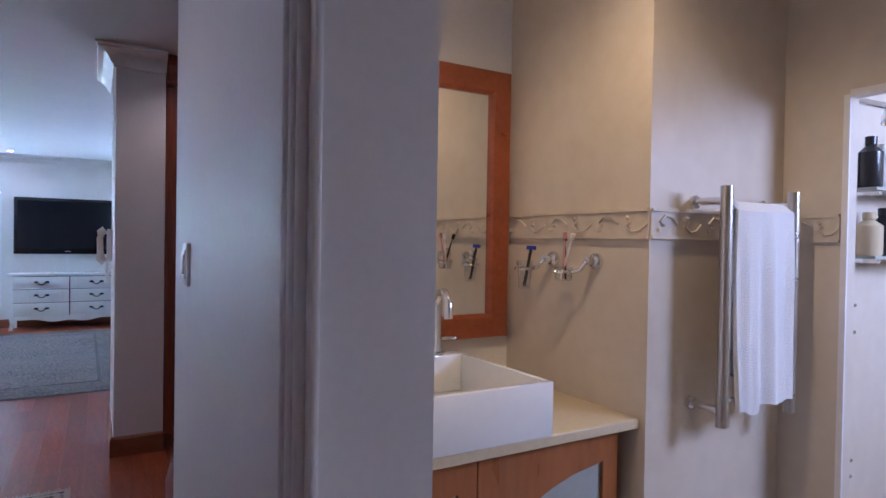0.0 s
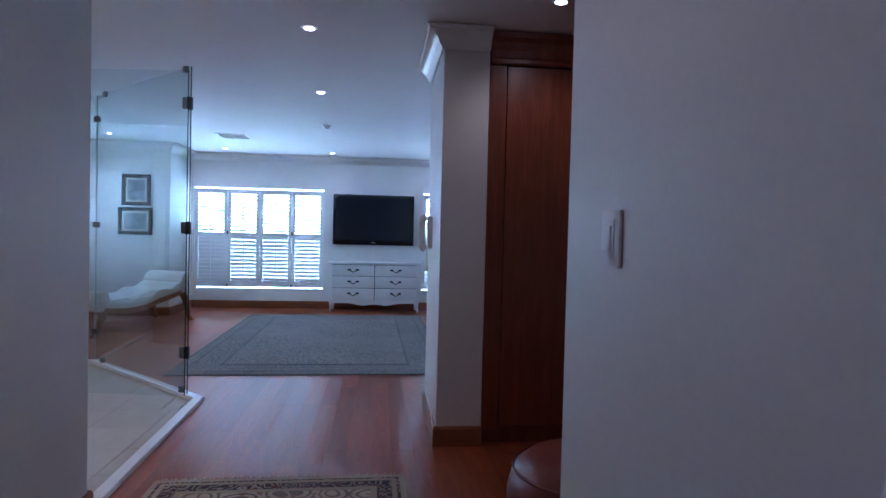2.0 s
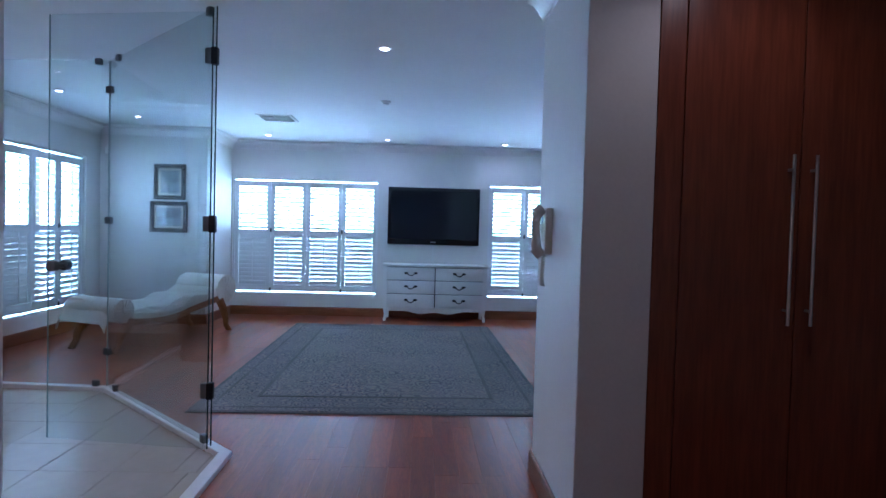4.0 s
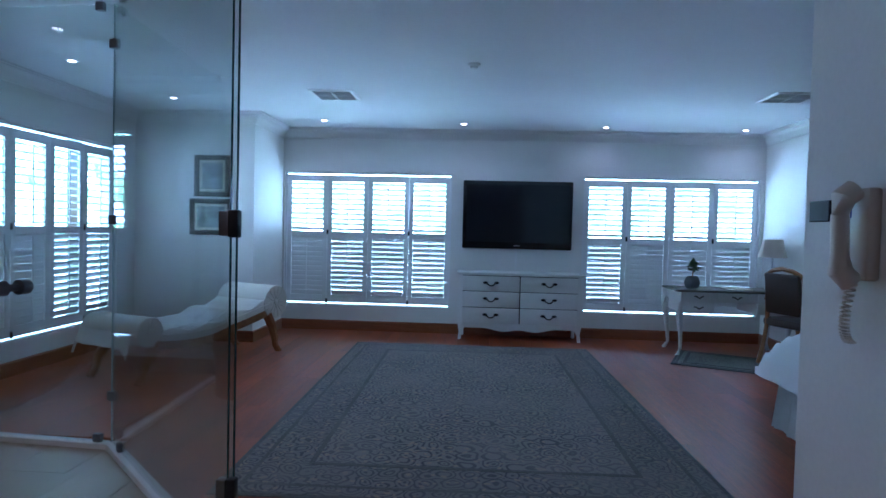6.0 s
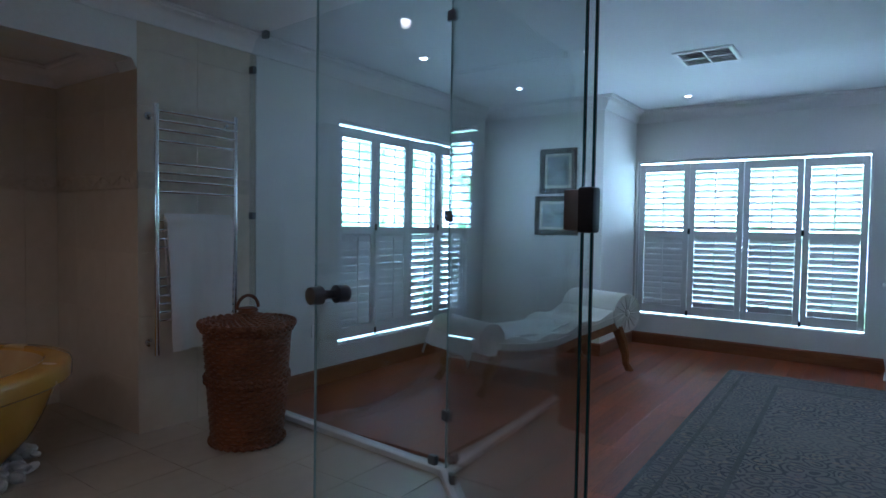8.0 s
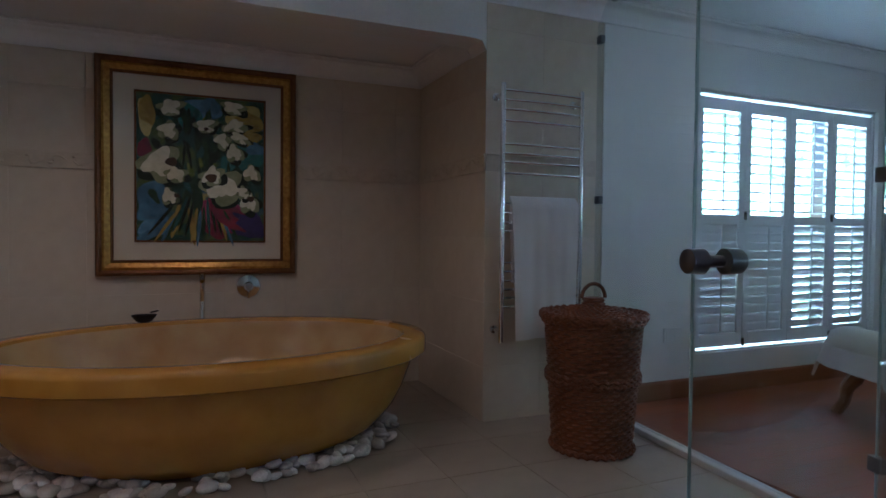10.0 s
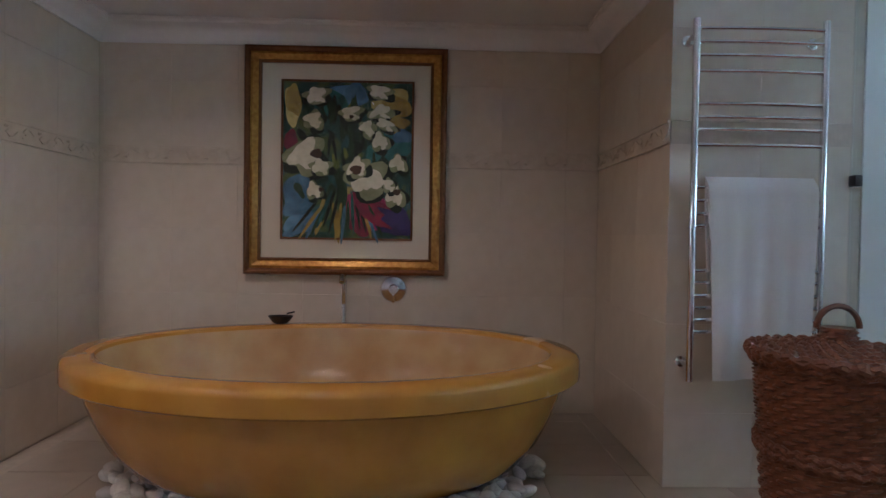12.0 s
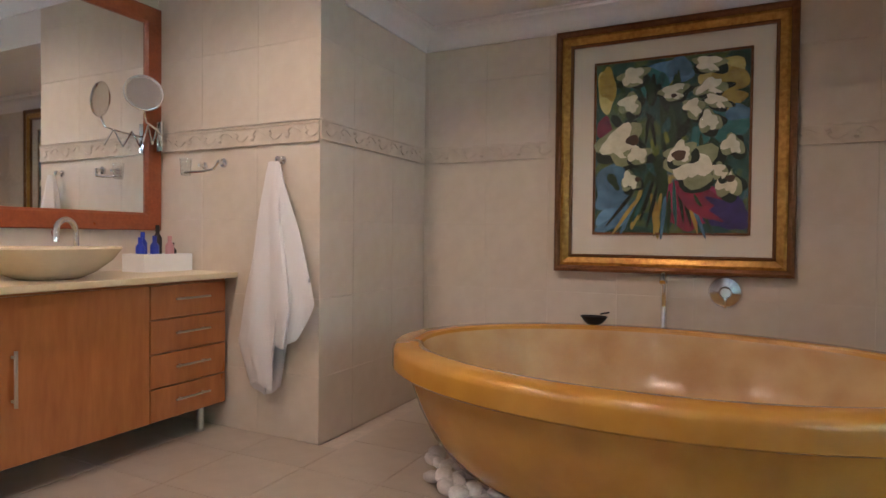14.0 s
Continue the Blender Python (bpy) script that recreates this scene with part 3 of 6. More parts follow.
# curb and glass of the shower corner
GA, GB, GC, GD = (X_BATH, 8.20), (-2.77, 8.06), (-1.52, 6.80), (-1.385, 4.80)
curb = sweep([(-0.035, -0.015), (-0.035, 0.028), (-0.03, 0.032), (0.03, 0.032), (0.035, 0.028), (0.035, -0.015)], [(*GA, 0), (*GB, 0), (-1.41, 6.72, 0), (-1.375, 4.81, 0)])
structure("trim_curb", curb, TRIM_PAINT, "pale stone curb edging the bathroom floor", "curb")

# ---- glass screen and open door ----
screen = thing("glass_screen", "frameless greenish glass screen with steel clamps standing on the curb", "glass screen", pose(0, 0, 0))


def pane(a, b, z0, z1, parent, label="", name="pane"):
    ax, ay, bx, by = *a, *b
    d = Vector((bx - ax, by - ay, 0))
    m = pose(ax, ay, 0, 0, 0, math.degrees(math.atan2(d.y, d.x)))
    ob = part(name, moved(boxes((0, d.length, -0.004, 0.004, z0, z1)), m), SHOWER_GLASS, parent, label)
    ob.visible_shadow = False
    return ob


def clamp(p, turn, parent, size=(0.05, 0.05), name="clamp"):
    w, h = size
    return part(name, moved(boxes((-w / 2, w / 2, -0.016, 0.016, -h / 2, h / 2), bevel=0.004), pose(*p, 0, 0, turn)), DARK_STEEL, parent, "dark steel clamp", True)


pane(GA, (GB[0] - 0.006, GB[1]), 0.035, 2.585, screen)
pane(GB, GC, 0.035, 2.585, screen)
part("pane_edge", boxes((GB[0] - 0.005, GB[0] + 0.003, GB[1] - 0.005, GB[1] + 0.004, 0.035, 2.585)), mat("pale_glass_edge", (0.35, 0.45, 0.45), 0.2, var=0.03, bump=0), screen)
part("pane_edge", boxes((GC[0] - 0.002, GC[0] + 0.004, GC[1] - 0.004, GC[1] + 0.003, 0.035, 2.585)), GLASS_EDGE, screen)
for z in (0.31, 1.345, 2.36):
    clamp((GB[0], GB[1], z), -20, screen, (0.06, 0.055))
    clamp((X_BATH + 0.024, GA[1], z), -4, screen)
for f in (0.1, 0.95):
    for z in (0.055, 2.575):
        clamp((GA[0] + f * (GB[0] - GA[0]), GA[1] + f * (GB[1] - GA[1]), z), -4, screen)
        clamp((GB[0] + f * (GC[0] - GB[0]), GB[1] + f * (GC[1] - GB[1]), z), -45, screen)
HINGE, FREE = (-1.538, 6.787), (-2.545, 6.942)
door_turn = math.degrees(math.atan2(FREE[1] - HINGE[1], FREE[0] - HINGE[0]))
gdoor = thing("glass_door", "frameless greenish glass door standing open, with steel hinges", "glass door")
pane(HINGE, FREE, 0.02, 2.55, gdoor)
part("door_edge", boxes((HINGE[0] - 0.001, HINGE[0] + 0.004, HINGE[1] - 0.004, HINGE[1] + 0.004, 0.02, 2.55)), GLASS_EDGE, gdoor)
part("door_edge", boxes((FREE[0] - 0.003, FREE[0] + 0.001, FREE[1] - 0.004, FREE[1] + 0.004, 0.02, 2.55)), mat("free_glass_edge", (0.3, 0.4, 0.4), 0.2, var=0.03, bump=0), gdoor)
for z in (0.363, 1.335, 2.298):
    h = part("hinge", moved(boxes((-0.042, 0.0, -0.018, 0.018, -0.045, 0.045), bevel=0.005), pose(HINGE[0] + 0.004, HINGE[1], z, 0, 0, door_turn + 180)), DARK_STEEL, gdoor, "dark steel hinge plate", True)
    part("knuckle", boxes((HINGE[0] - 0.004, HINGE[0] + 0.034, HINGE[1] - 0.022, HINGE[1] + 0.022, z - 0.05, z + 0.05), bevel=0.007), IRON, h, "", True)
kx, ky = -2.475, 6.930
part("knob", moved(lathe([(0.012, -0.075), (0.029, -0.07), (0.031, -0.03), (0.016, -0.026), (0.014, 0.026), (0.031, 0.03), (0.031, 0.07), (0.025, 0.078)], 24), pose(kx, ky, 1.062, 90, 0, door_turn)), DARK_STEEL, gdoor, "round dark steel knob", True)

# ---- stone tub, pebbles ----
# the tub niche and the vanity are drawn on a grid about the niche's corner and then brought to size
SIZE = Matrix.Translation((X_BATH, Y_NICHE1 + 0.008, 0)) @ Matrix.Scale(0.925, 4) @ Matrix.Translation((-X_BATH, -Y_NICHE1, 0))
NX, NV = -5.755, 2.90
tub = thing("bathtub", "oval freestanding tub of polished yellow onyx", "bathtub", pose(-4.75, 5.80, 0))


def oval(profile, hx, hy, steps=72):
    """Rings of (inset, height): ellipses of half width hx - inset, half length hy - inset."""
    bm = bmesh.new()
    rings = [[bm.verts.new(((hx - i) * math.cos(2 * math.pi * k / steps), (hy - j) * math.sin(2 * math.pi * k / steps), z)) for k in range(steps)] for i, j, z in profile]
    for a, b in zip(rings, rings[1:]):
        for k in range(steps):
            bm.faces.new((a[k], a[(k + 1) % steps], b[(k + 1) % steps], b[k]))
    bm.faces.new(rings[0][::-1]), bm.faces.new(rings[-1])
    bmesh.ops.recalc_face_normals(bm, faces=bm.faces)
    return bm


HX, HY = 0.845, 1.215
part("shell", oval([(0.42, 0.48, 0.0), (0.36, 0.40, 0.02), (0.26, 0.28, 0.10), (0.175, 0.19, 0.21), (0.12, 0.13, 0.33), (0.085, 0.09, 0.44), (0.07, 0.075, 0.51)], HX, HY), TUB_STONE, tub, "", True)
part("rim", oval([(0.07, 0.075, 0.505), (0.012, 0.012, 0.508), (0.0, 0.0, 0.518), (0.0, 0.0, 0.585), (0.005, 0.005, 0.605), (0.02, 0.02, 0.617), (0.115, 0.115, 0.622), (0.135, 0.135, 0.616), (0.142, 0.142, 0.60)], HX, HY), TUB_STONE, tub, "", True)
part("bowl", oval([(0.142, 0.142, 0.60), (0.155, 0.16, 0.56), (0.20, 0.22, 0.38), (0.28, 0.30, 0.22), (0.40, 0.42, 0.14), (0.60, 0.62, 0.12)][::-1] , HX, HY), TUB_INNER, tub, "paler polished inside of the tub", True)


def open_rings(ob):
    """Take out the flat caps of a ring."""
    b = bmesh.new()
    b.from_mesh(ob.data)
    bmesh.ops.delete(b, geom=[f for f in b.faces if len(f.verts) > 4 and abs(f.calc_center_median().z - 0.12) > 0.05], context="FACES")
    b.to_mesh(ob.data)
    b.free()


for ob in tub.children[:]:
    open_rings(ob)

pebbles = thing("pebble_bed", "bed of smooth white river pebbles under the tub", "pebbles")
peb_meshes = []
rnd = random.Random(4)
for k in range(8):
    b = bmesh.new()
    bmesh.ops.create_icosphere(b, subdivisions=2, radius=1.0)
    off = Vector((k * 7.3, 2.1, 0))
    for v in b.verts:
        v.co *= 1 + 0.22 * noise.noise(v.co * 0.9 + off)
        v.co = Vector((v.co.x * rnd.uniform(0.98, 1.02), v.co.y * 0.72, v.co.z * 0.5))
    peb_meshes.append(mesh_of("pebble", b, PEBBLE, True))
count, tries = 0, 0
while count < 290 and tries < 6000:
    tries += 1
    a = rnd.uniform(0, 2 * math.pi)
    q = rnd.uniform(0.0, 1.0)
    ex, ey = 0.40 + q * 0.24, 0.70 + q * 0.36
    px_, py_ = -4.75 + ex * math.cos(a), 5.80 + ey * math.sin(a)
    if px_ < -4.9 and rnd.random() < 0.6:
        continue
    s = rnd.uniform(0.032, 0.056)
    layer = rnd.choice((0, 0, 1))
    ob = piece("pebble", peb_meshes[count % 8], pebbles, pose(px_, py_, s * 0.5 + layer * 0.032 * (1 - q * 0.6), rnd.uniform(-25, 25), rnd.uniform(-25, 25), rnd.uniform(0, 360)))
    ob.scale = (s, s, s)
    count += 1

spout = thing("bath_spout", "slim upright chrome bath spout behind the tub", "tap", pose(-5.66, 5.735, 0))
part("column", moved(lathe([(0.022, 0.59), (0.022, 0.61), (0.018, 0.615), (0.018, 0.72), (0.0165, 0.725), (0.018, 0.73), (0.02, 0.80), (0.02, 0.86)], 20), pose(0, 0, 0)), CHROME, spout, "", True)
part("bend", tube([(0, 0, 0.85), (0.006, 0, 0.885), (0.03, 0, 0.905), (0.07, 0, 0.90), (0.10, 0, 0.87)], 0.02, 14, taper=[1, 1, 1, 0.95, 0.85]), CHROME, spout, "", True)
part("riser", boxes((-0.06, 0.03, -0.03, 0.03, 0.0, 0.59)), TUB_STONE, spout)
valve = thing("bath_mixer", "round chrome wall mixer with a lever", "mixer valve", pose(NX, 6.05, 0.815, 0, 90, 0))
part("rosette", lathe([(0.088, 0.0), (0.088, 0.006), (0.08, 0.016), (0.035, 0.022), (0.033, 0.05), (0.026, 0.058)], 36), CHROME, valve, "", True)
part("lever", boxes((0.0, 0.085, -0.008, 0.008, 0.044, 0.056), bevel=0.003), CHROME, valve, "", True)
dish = thing("soap_dish", "small dark leaf-shaped dish on the tub rim", "dish", pose(-5.45, 5.385, 0.622, 0, 0, 90))
part("bowl", joined(lathe([(0.03, 0.0), (0.05, 0.012), (0.078, 0.048), (0.073, 0.05), (0.044, 0.018), (0.01, 0.01)], 20, 1.0, 0.6), moved(boxes((0.05, 0.10, -0.008, 0.008, 0.042, 0.052), bevel=0.003), pose(0, 0, 0.005, 0, -14, 0))), IRON, dish, "", True)

# ---- framed flower painting ----
PY0, PY1, PZ0, PZ1 = 5.078, 6.382, 0.906, 2.378
painting = thing("painting", "gilt framed painting of white lilies with a cream mount", "painting", pose(NX + 0.018, (PY0 + PY1) / 2, (PZ0 + PZ1) / 2, 90, 0, 90))
pw, ph = (PY1 - PY0) / 2, (PZ1 - PZ0) / 2


def frame_sweep(profile, hw, hh):
    """A mitred picture frame in the local x-y plane; profile of (inward, forward)."""
    bm = bmesh.new()
    rings = []
    for sx, sy in ((-1, -1), (1, -1), (1, 1), (-1, 1)):
        rings.append([bm.verts.new((sx * (hw - o), sy * (hh - o), u)) for o, u in profile])
    k = len(profile)
    for i in range(4):
        a, b = rings[i], rings[(i + 1) % 4]
        for j in range(k):
            bm.faces.new((a[j], a[(j + 1) % k], b[(j + 1) % k], b[j]))
    bmesh.ops.recalc_face_normals(bm, faces=bm.faces)
    return bm


part("frame_outer", frame_sweep([(0, 0), (0, 0.035), (0.006, 0.045), (0.02, 0.05), (0.032, 0.044), (0.04, 0.034), (0.04, 0)], pw, ph), BRONZE, painting, "dark red-gold outer moulding")
part("frame_middle", frame_sweep([(0.04, 0), (0.04, 0.034), (0.055, 0.04), (0.078, 0.03), (0.09, 0.024), (0.09, 0)], pw, ph), GOLD, painting, "bright antique gold moulding")
part("frame_inner", frame_sweep([(0.09, 0), (0.09, 0.026), (0.098, 0.03), (0.108, 0.022), (0.108, 0)], pw, ph), BRONZE, painting)
part("mount", boxes((-pw + 0.105, pw - 0.105, -ph + 0.105, ph - 0.105, 0.004, 0.01)), MOUNT, painting, "cream mount board")
IX0, IX1, IY0, IY1 = 5.324 - 5.73, 6.154 - 5.73, 1.147 - 1.642, 2.153 - 1.642
part("fillet", moved(frame_sweep([(-0.014, 0.0), (-0.014, 0.018), (0, 0.016), (0, 0)], (IX1 - IX0) / 2, (IY1 - IY0) / 2), pose((IX0 + IX1) / 2, (IY0 + IY1) / 2, 0)), BRONZE, painting)
PAINT_TONES = {}


def tone(name, c, c2):
    if name not in PAINT_TONES:
        PAINT_TONES[name] = mat("oil_" + name, c, 0.4, var=0.25, grain=22, bump=0.15, second=c2, patch=7)
    return PAINT_TONES[name]


def oil_canvas():
    """Swirled strokes of green, teal, yellow, blue and red."""
    m = bpy.data.materials.new("oil_ground")
    m.use_nodes = True
    n, l = m.node_tree.nodes, m.node_tree.links
    b = n["Principled BSDF"]
    tc, w, ns, ad, rp = (n.new("ShaderNode" + k) for k in ("TexCoord", "TexNoise", "TexNoise", "VectorMath", "ValToRGB"))
    w.inputs["Scale"].default_value = 3.0
    ad.operation = "MULTIPLY_ADD"
    ad.inputs[1].default_value = (0.5, 0.3, 0)
    l.new(tc.outputs["Object"], w.inputs[0]), l.new(w.outputs["Color"], ad.inputs[0]), l.new(tc.outputs["Object"], ad.inputs[2])
    ns.inputs["Scale"].default_value, ns.inputs["Detail"].default_value = 4.2, 3
    l.new(ad.outputs[0], ns.inputs[0])
    r = rp.color_ramp
    r.elements[0].position, r.elements[0].color = 0.25, (0.01, 0.02, 0.015, 1)
    r.elements[1].position, r.elements[1].color = 0.75, (0.55, 0.42, 0.06, 1)
    for p, c in ((0.40, (0.015, 0.05, 0.025, 1)), (0.50, (0.02, 0.09, 0.075, 1)), (0.58, (0.10, 0.14, 0.03, 1)), (0.66, (0.03, 0.12, 0.16, 1))):
        r.elements.new(p).color = c
    l.new(ns.outputs[0], rp.inputs[0]), l.new(rp.outputs[0], b.inputs["Base Color"])
    b.inputs["Roughness"].default_value = 0.4
    return m


canvas = part("canvas", boxes((IX0, IX1, IY0, IY1, 0.008, 0.012)), oil_canvas(), painting, "oil ground in greens and teals")
LILY = tone("lily_white", (0.82, 0.79, 0.64), (0.56, 0.55, 0.38))
HEART = tone("lily_heart", (0.10, 0.05, 0.02), (0.03, 0.02, 0.015))
CRIMSON, VIOLET, AZURE, OCHRE = tone("crimson", (0.36, 0.03, 0.06), (0.12, 0.02, 0.05)), tone("violet", (0.06, 0.04, 0.20), (0.03, 0.02, 0.08)), tone("azure", (0.10, 0.26, 0.42), (0.03, 0.09, 0.16)), tone("ochre", (0.55, 0.40, 0.08), (0.25, 0.16, 0.03))
STEM = tone("stem_green", (0.03, 0.09, 0.03), (0.012, 0.03, 0.015))
cw, ch = IX1 - IX0, IY1 - IY0


STROKES = []


def stroke(name, u, v, w, h, turn, material, lobes=0.2, lift=0.0):
    """A dab of paint at (u, v) of the canvas, 0 to 1."""
    STROKES.append(name)
    r2 = random.Random(int(u * 977 + v * 613))
    pts = []
    ph0 = r2.uniform(0, 6)
    for k in range(22):
        a = 2 * math.pi * k / 22
        rad = 1 + lobes * math.sin(3 * a + ph0) + 0.5 * lobes * math.sin(5 * a + 2 * ph0)
        pts.append((rad * w / 2 * math.cos(a), rad * h / 2 * math.sin(a)))
    bm = prism(pts, 0, 0.0012, "z")
    return part(name, moved(bm, pose(IX0 + u * cw, IY1 - v * ch, 0.0125 + 0.00006 * len(STROKES), 0, 0, turn)), material, painting)


SKY_BLUE, SEA, LEMON, ROSE = tone("sky_blue", (0.16, 0.36, 0.58), (0.05, 0.16, 0.30)), tone("sea_green", (0.04, 0.24, 0.22), (0.02, 0.11, 0.11)), tone("lemon", (0.68, 0.58, 0.22), (0.42, 0.34, 0.08)), tone("rose", (0.50, 0.06, 0.14), (0.24, 0.03, 0.10))
for u, v, w, h, turn, mt in ((0.84, 0.13, 0.24, 0.20, 12, LEMON), (0.07, 0.16, 0.10, 0.26, 4, LEMON), (0.50, 0.08, 0.28, 0.13, -6, SKY_BLUE), (0.88, 0.40, 0.18, 0.24, 8, SEA), (0.40, 0.14, 0.16, 0.18, 20, SEA),
                             (0.88, 0.27, 0.17, 0.10, 16, OCHRE), (0.06, 0.38, 0.09, 0.14, 0, CRIMSON), (0.12, 0.72, 0.19, 0.28, -16, AZURE), (0.14, 0.90, 0.22, 0.14, 24, SKY_BLUE), (0.66, 0.82, 0.32, 0.24, -22, ROSE), (0.86, 0.88, 0.22, 0.20, 8, VIOLET), (0.70, 0.46, 0.10, 0.12, 0, SEA)):
    stroke("brush_stroke", u, v, w, h, turn, mt, 0.1)
for u, v, w, h, turn, mt in ((0.15, 0.93, 0.30, 0.06, 32, AZURE), (0.3, 0.86, 0.05, 0.24, -14, OCHRE), (0.42, 0.9, 0.04, 0.26, 8, OCHRE), (0.12, 0.80, 0.20, 0.13, 20, AZURE), (0.7, 0.82, 0.30, 0.17, -24, CRIMSON),
                             (0.88, 0.90, 0.22, 0.16, 10, VIOLET), (0.6, 0.93, 0.16, 0.10, -30, CRIMSON), (0.08, 0.12, 0.10, 0.20, 8, OCHRE), (0.56, 0.06, 0.14, 0.12, 0, AZURE), (0.86, 0.16, 0.22, 0.16, 10, OCHRE), (0.93, 0.34, 0.13, 0.09, 0, AZURE),
                             (0.5, 0.42, 0.10, 0.36, 4, STEM), (0.45, 0.68, 0.07, 0.34, 10, STEM), (0.36, 0.75, 0.045, 0.30, -16, STEM)):
    stroke("brush_stroke", u, v, w, h, turn, mt, 0.12)
leaf_rng = random.Random(21)
TEAL, DEEP, LIME = tone("teal", (0.03, 0.16, 0.15), (0.012, 0.05, 0.05)), tone("deep_green", (0.012, 0.028, 0.014), (0.005, 0.01, 0.006)), tone("lime", (0.26, 0.30, 0.05), (0.08, 0.12, 0.02))
for k in range(42):
    u, v = leaf_rng.gauss(0.48, 0.14), leaf_rng.uniform(0.10, 0.72)
    lean = (u - 0.5) * -70 + leaf_rng.uniform(-25, 25)
    stroke("painted_leaf", u, v, leaf_rng.uniform(0.02, 0.05), leaf_rng.uniform(0.07, 0.17), lean, leaf_rng.choice((DEEP, DEEP, DEEP, STEM, STEM, TEAL, LIME)), 0.15)
for k in range(16):
    f = k / 15
    stroke("painted_stalk", 0.18 + 0.55 * f, 0.86 + 0.05 * math.sin(k), 0.022, 0.26, -38 + 62 * f, (DEEP, OCHRE, AZURE, STEM, TEAL, DEEP)[k % 6], 0.08)
for u, v, w, h, turn in ((0.62, 0.80, 0.06, 0.20, 35), (0.72, 0.88, 0.22, 0.05, -30), (0.86, 0.86, 0.06, 0.2, 55), (0.93, 0.95, 0.12, 0.07, 0)):
    stroke("brush_stroke", u, v, w, h, turn, CRIMSON if u < 0.8 else VIOLET, 0.15)
LILIES = ((0.26, 0.09, 0.17, 0.10, 15), (0.24, 0.25, 0.13, 0.12, -20), (0.53, 0.20, 0.15, 0.09, 10), (0.75, 0.06, 0.16, 0.09, -8), (0.76, 0.19, 0.18, 0.08, 5), (0.66, 0.30, 0.10, 0.12, 20), (0.80, 0.27, 0.14, 0.07, -25), (0.76, 0.38, 0.12, 0.12, 10),
                         (0.18, 0.48, 0.25, 0.24, 30), (0.30, 0.55, 0.14, 0.10, 0), (0.25, 0.70, 0.11, 0.11, 15), (0.66, 0.62, 0.26, 0.24, -12), (0.58, 0.55, 0.16, 0.12, 20), (0.90, 0.52, 0.12, 0.11, -20), (0.88, 0.73, 0.13, 0.15, 12), (0.83, 0.66, 0.08, 0.09, 0))
LILY_SHADE = tone("lily_shade", (0.34, 0.36, 0.20), (0.16, 0.20, 0.09))
for u, v, w, h, turn in LILIES:
    stroke("painted_shadow", u + 0.012, v + 0.014, w * 1.1, h * 1.08, turn, DEEP, 0.2)
    stroke("painted_lily", u, v, w, h, turn, LILY_SHADE, 0.22)
    stroke("painted_petal", u - 0.012, v - 0.012, w * 0.78, h * 0.72, turn + 20, LILY, 0.25)
    stroke("painted_petal", u + 0.02, v + 0.02, w * 0.4, h * 0.42, turn - 30, LILY, 0.25)
for u, v, w in ((0.26, 0.46, 0.075), (0.57, 0.56, 0.075), (0.89, 0.70, 0.05), (0.30, 0.69, 0.035), (0.53, 0.22, 0.03)):
    stroke("painted_heart", u, v, w, w * 0.8, 0, HEART, 0.1, 0.0032)
part("glazing", boxes((-pw + 0.107, pw - 0.107, -ph + 0.107, ph - 0.107, 0.0195, 0.0215)), PICTURE_GLASS, painting).visible_shadow = False


# ---- towel warmers, towels ----
def draped(width, front, back, thick, seed, gather=0.0, depth=0.05):
    """A towel hung over a bar along local x at the origin: front at -y, back at +y."""
    r3 = Vector((seed * 3.1, seed * 1.7, 0))
    bm = bmesh.new()
    cols, rows = 26, 40
    total = front + back
    grid = []
    for j in range(rows + 1):
        s = total * j / rows - front
        row = []
        for i in range(cols + 1):
            u = i / cols - 0.5
            hang = -abs(s)
            side = -1 if s < 0 else 1
            lo = min(1, abs(s) / 0.25)
            y = side * (0.018 + 0.008 * lo) + lo * 0.02 * noise.noise(Vector((u * 6, s * 0.8, 0)) + r3)
            x = u * width * (1 - gather * lo * abs(s) / max(front, 0.01)) + 0.03 * abs(s) * noise.noise(Vector((s * 2, u, 5)) + r3)
            row.append(bm.verts.new((x, y, hang + (0.012 if abs(s) < 0.02 else 0) + 0.02 * lo * noise.noise(Vector((u * 4, side, 9)) + r3))))
        grid.append(row)
    for a, b in zip(grid, grid[1:]):
        for i in range(cols):
            bm.faces.new((a[i], a[i + 1], b[i + 1], b[i]))
    bmesh.ops.recalc_face_normals(bm, faces=bm.faces)
    bmesh.ops.solidify(bm, geom=list(bm.faces), thickness=thick)
    return bm


warmer = thing("towel_warmer", "polished chrome ladder towel warmer on the tiled wall", "towel warmer")
XR = X_BATH + 0.10
YA, YB = 7.462, 8.005
for y in (YA, YB):
    part("upright", tube([(XR, y, 0.49), (XR, y, 1.995)], 0.015, 14), CHROME, warmer, "", True)
RUNGS = [1.955, 1.90, 1.845, 1.78, 1.645, 1.59, 1.54, 1.475, 1.30, 1.245, 1.19, 1.14, 0.955, 0.905, 0.85, 0.80, 0.75, 0.70]
for z in RUNGS:
    bow = [(XR + 0.012 * math.sin(math.pi * k / 8), YA + (YB - YA) * k / 8, z) for k in range(9)]
    part("rung", tube(bow, 0.0085, 8), CHROME, warmer, "", True)
for y in (YA, YB):
    for z in (1.93, 0.555):
        part("bracket", moved(lathe([(0.024, 0.0), (0.024, 0.012), (0.011, 0.016), (0.011, 0.10)], 16), pose(X_BATH, y - 0.0, z, 0, 90, 0)), CHROME, warmer, "", True)
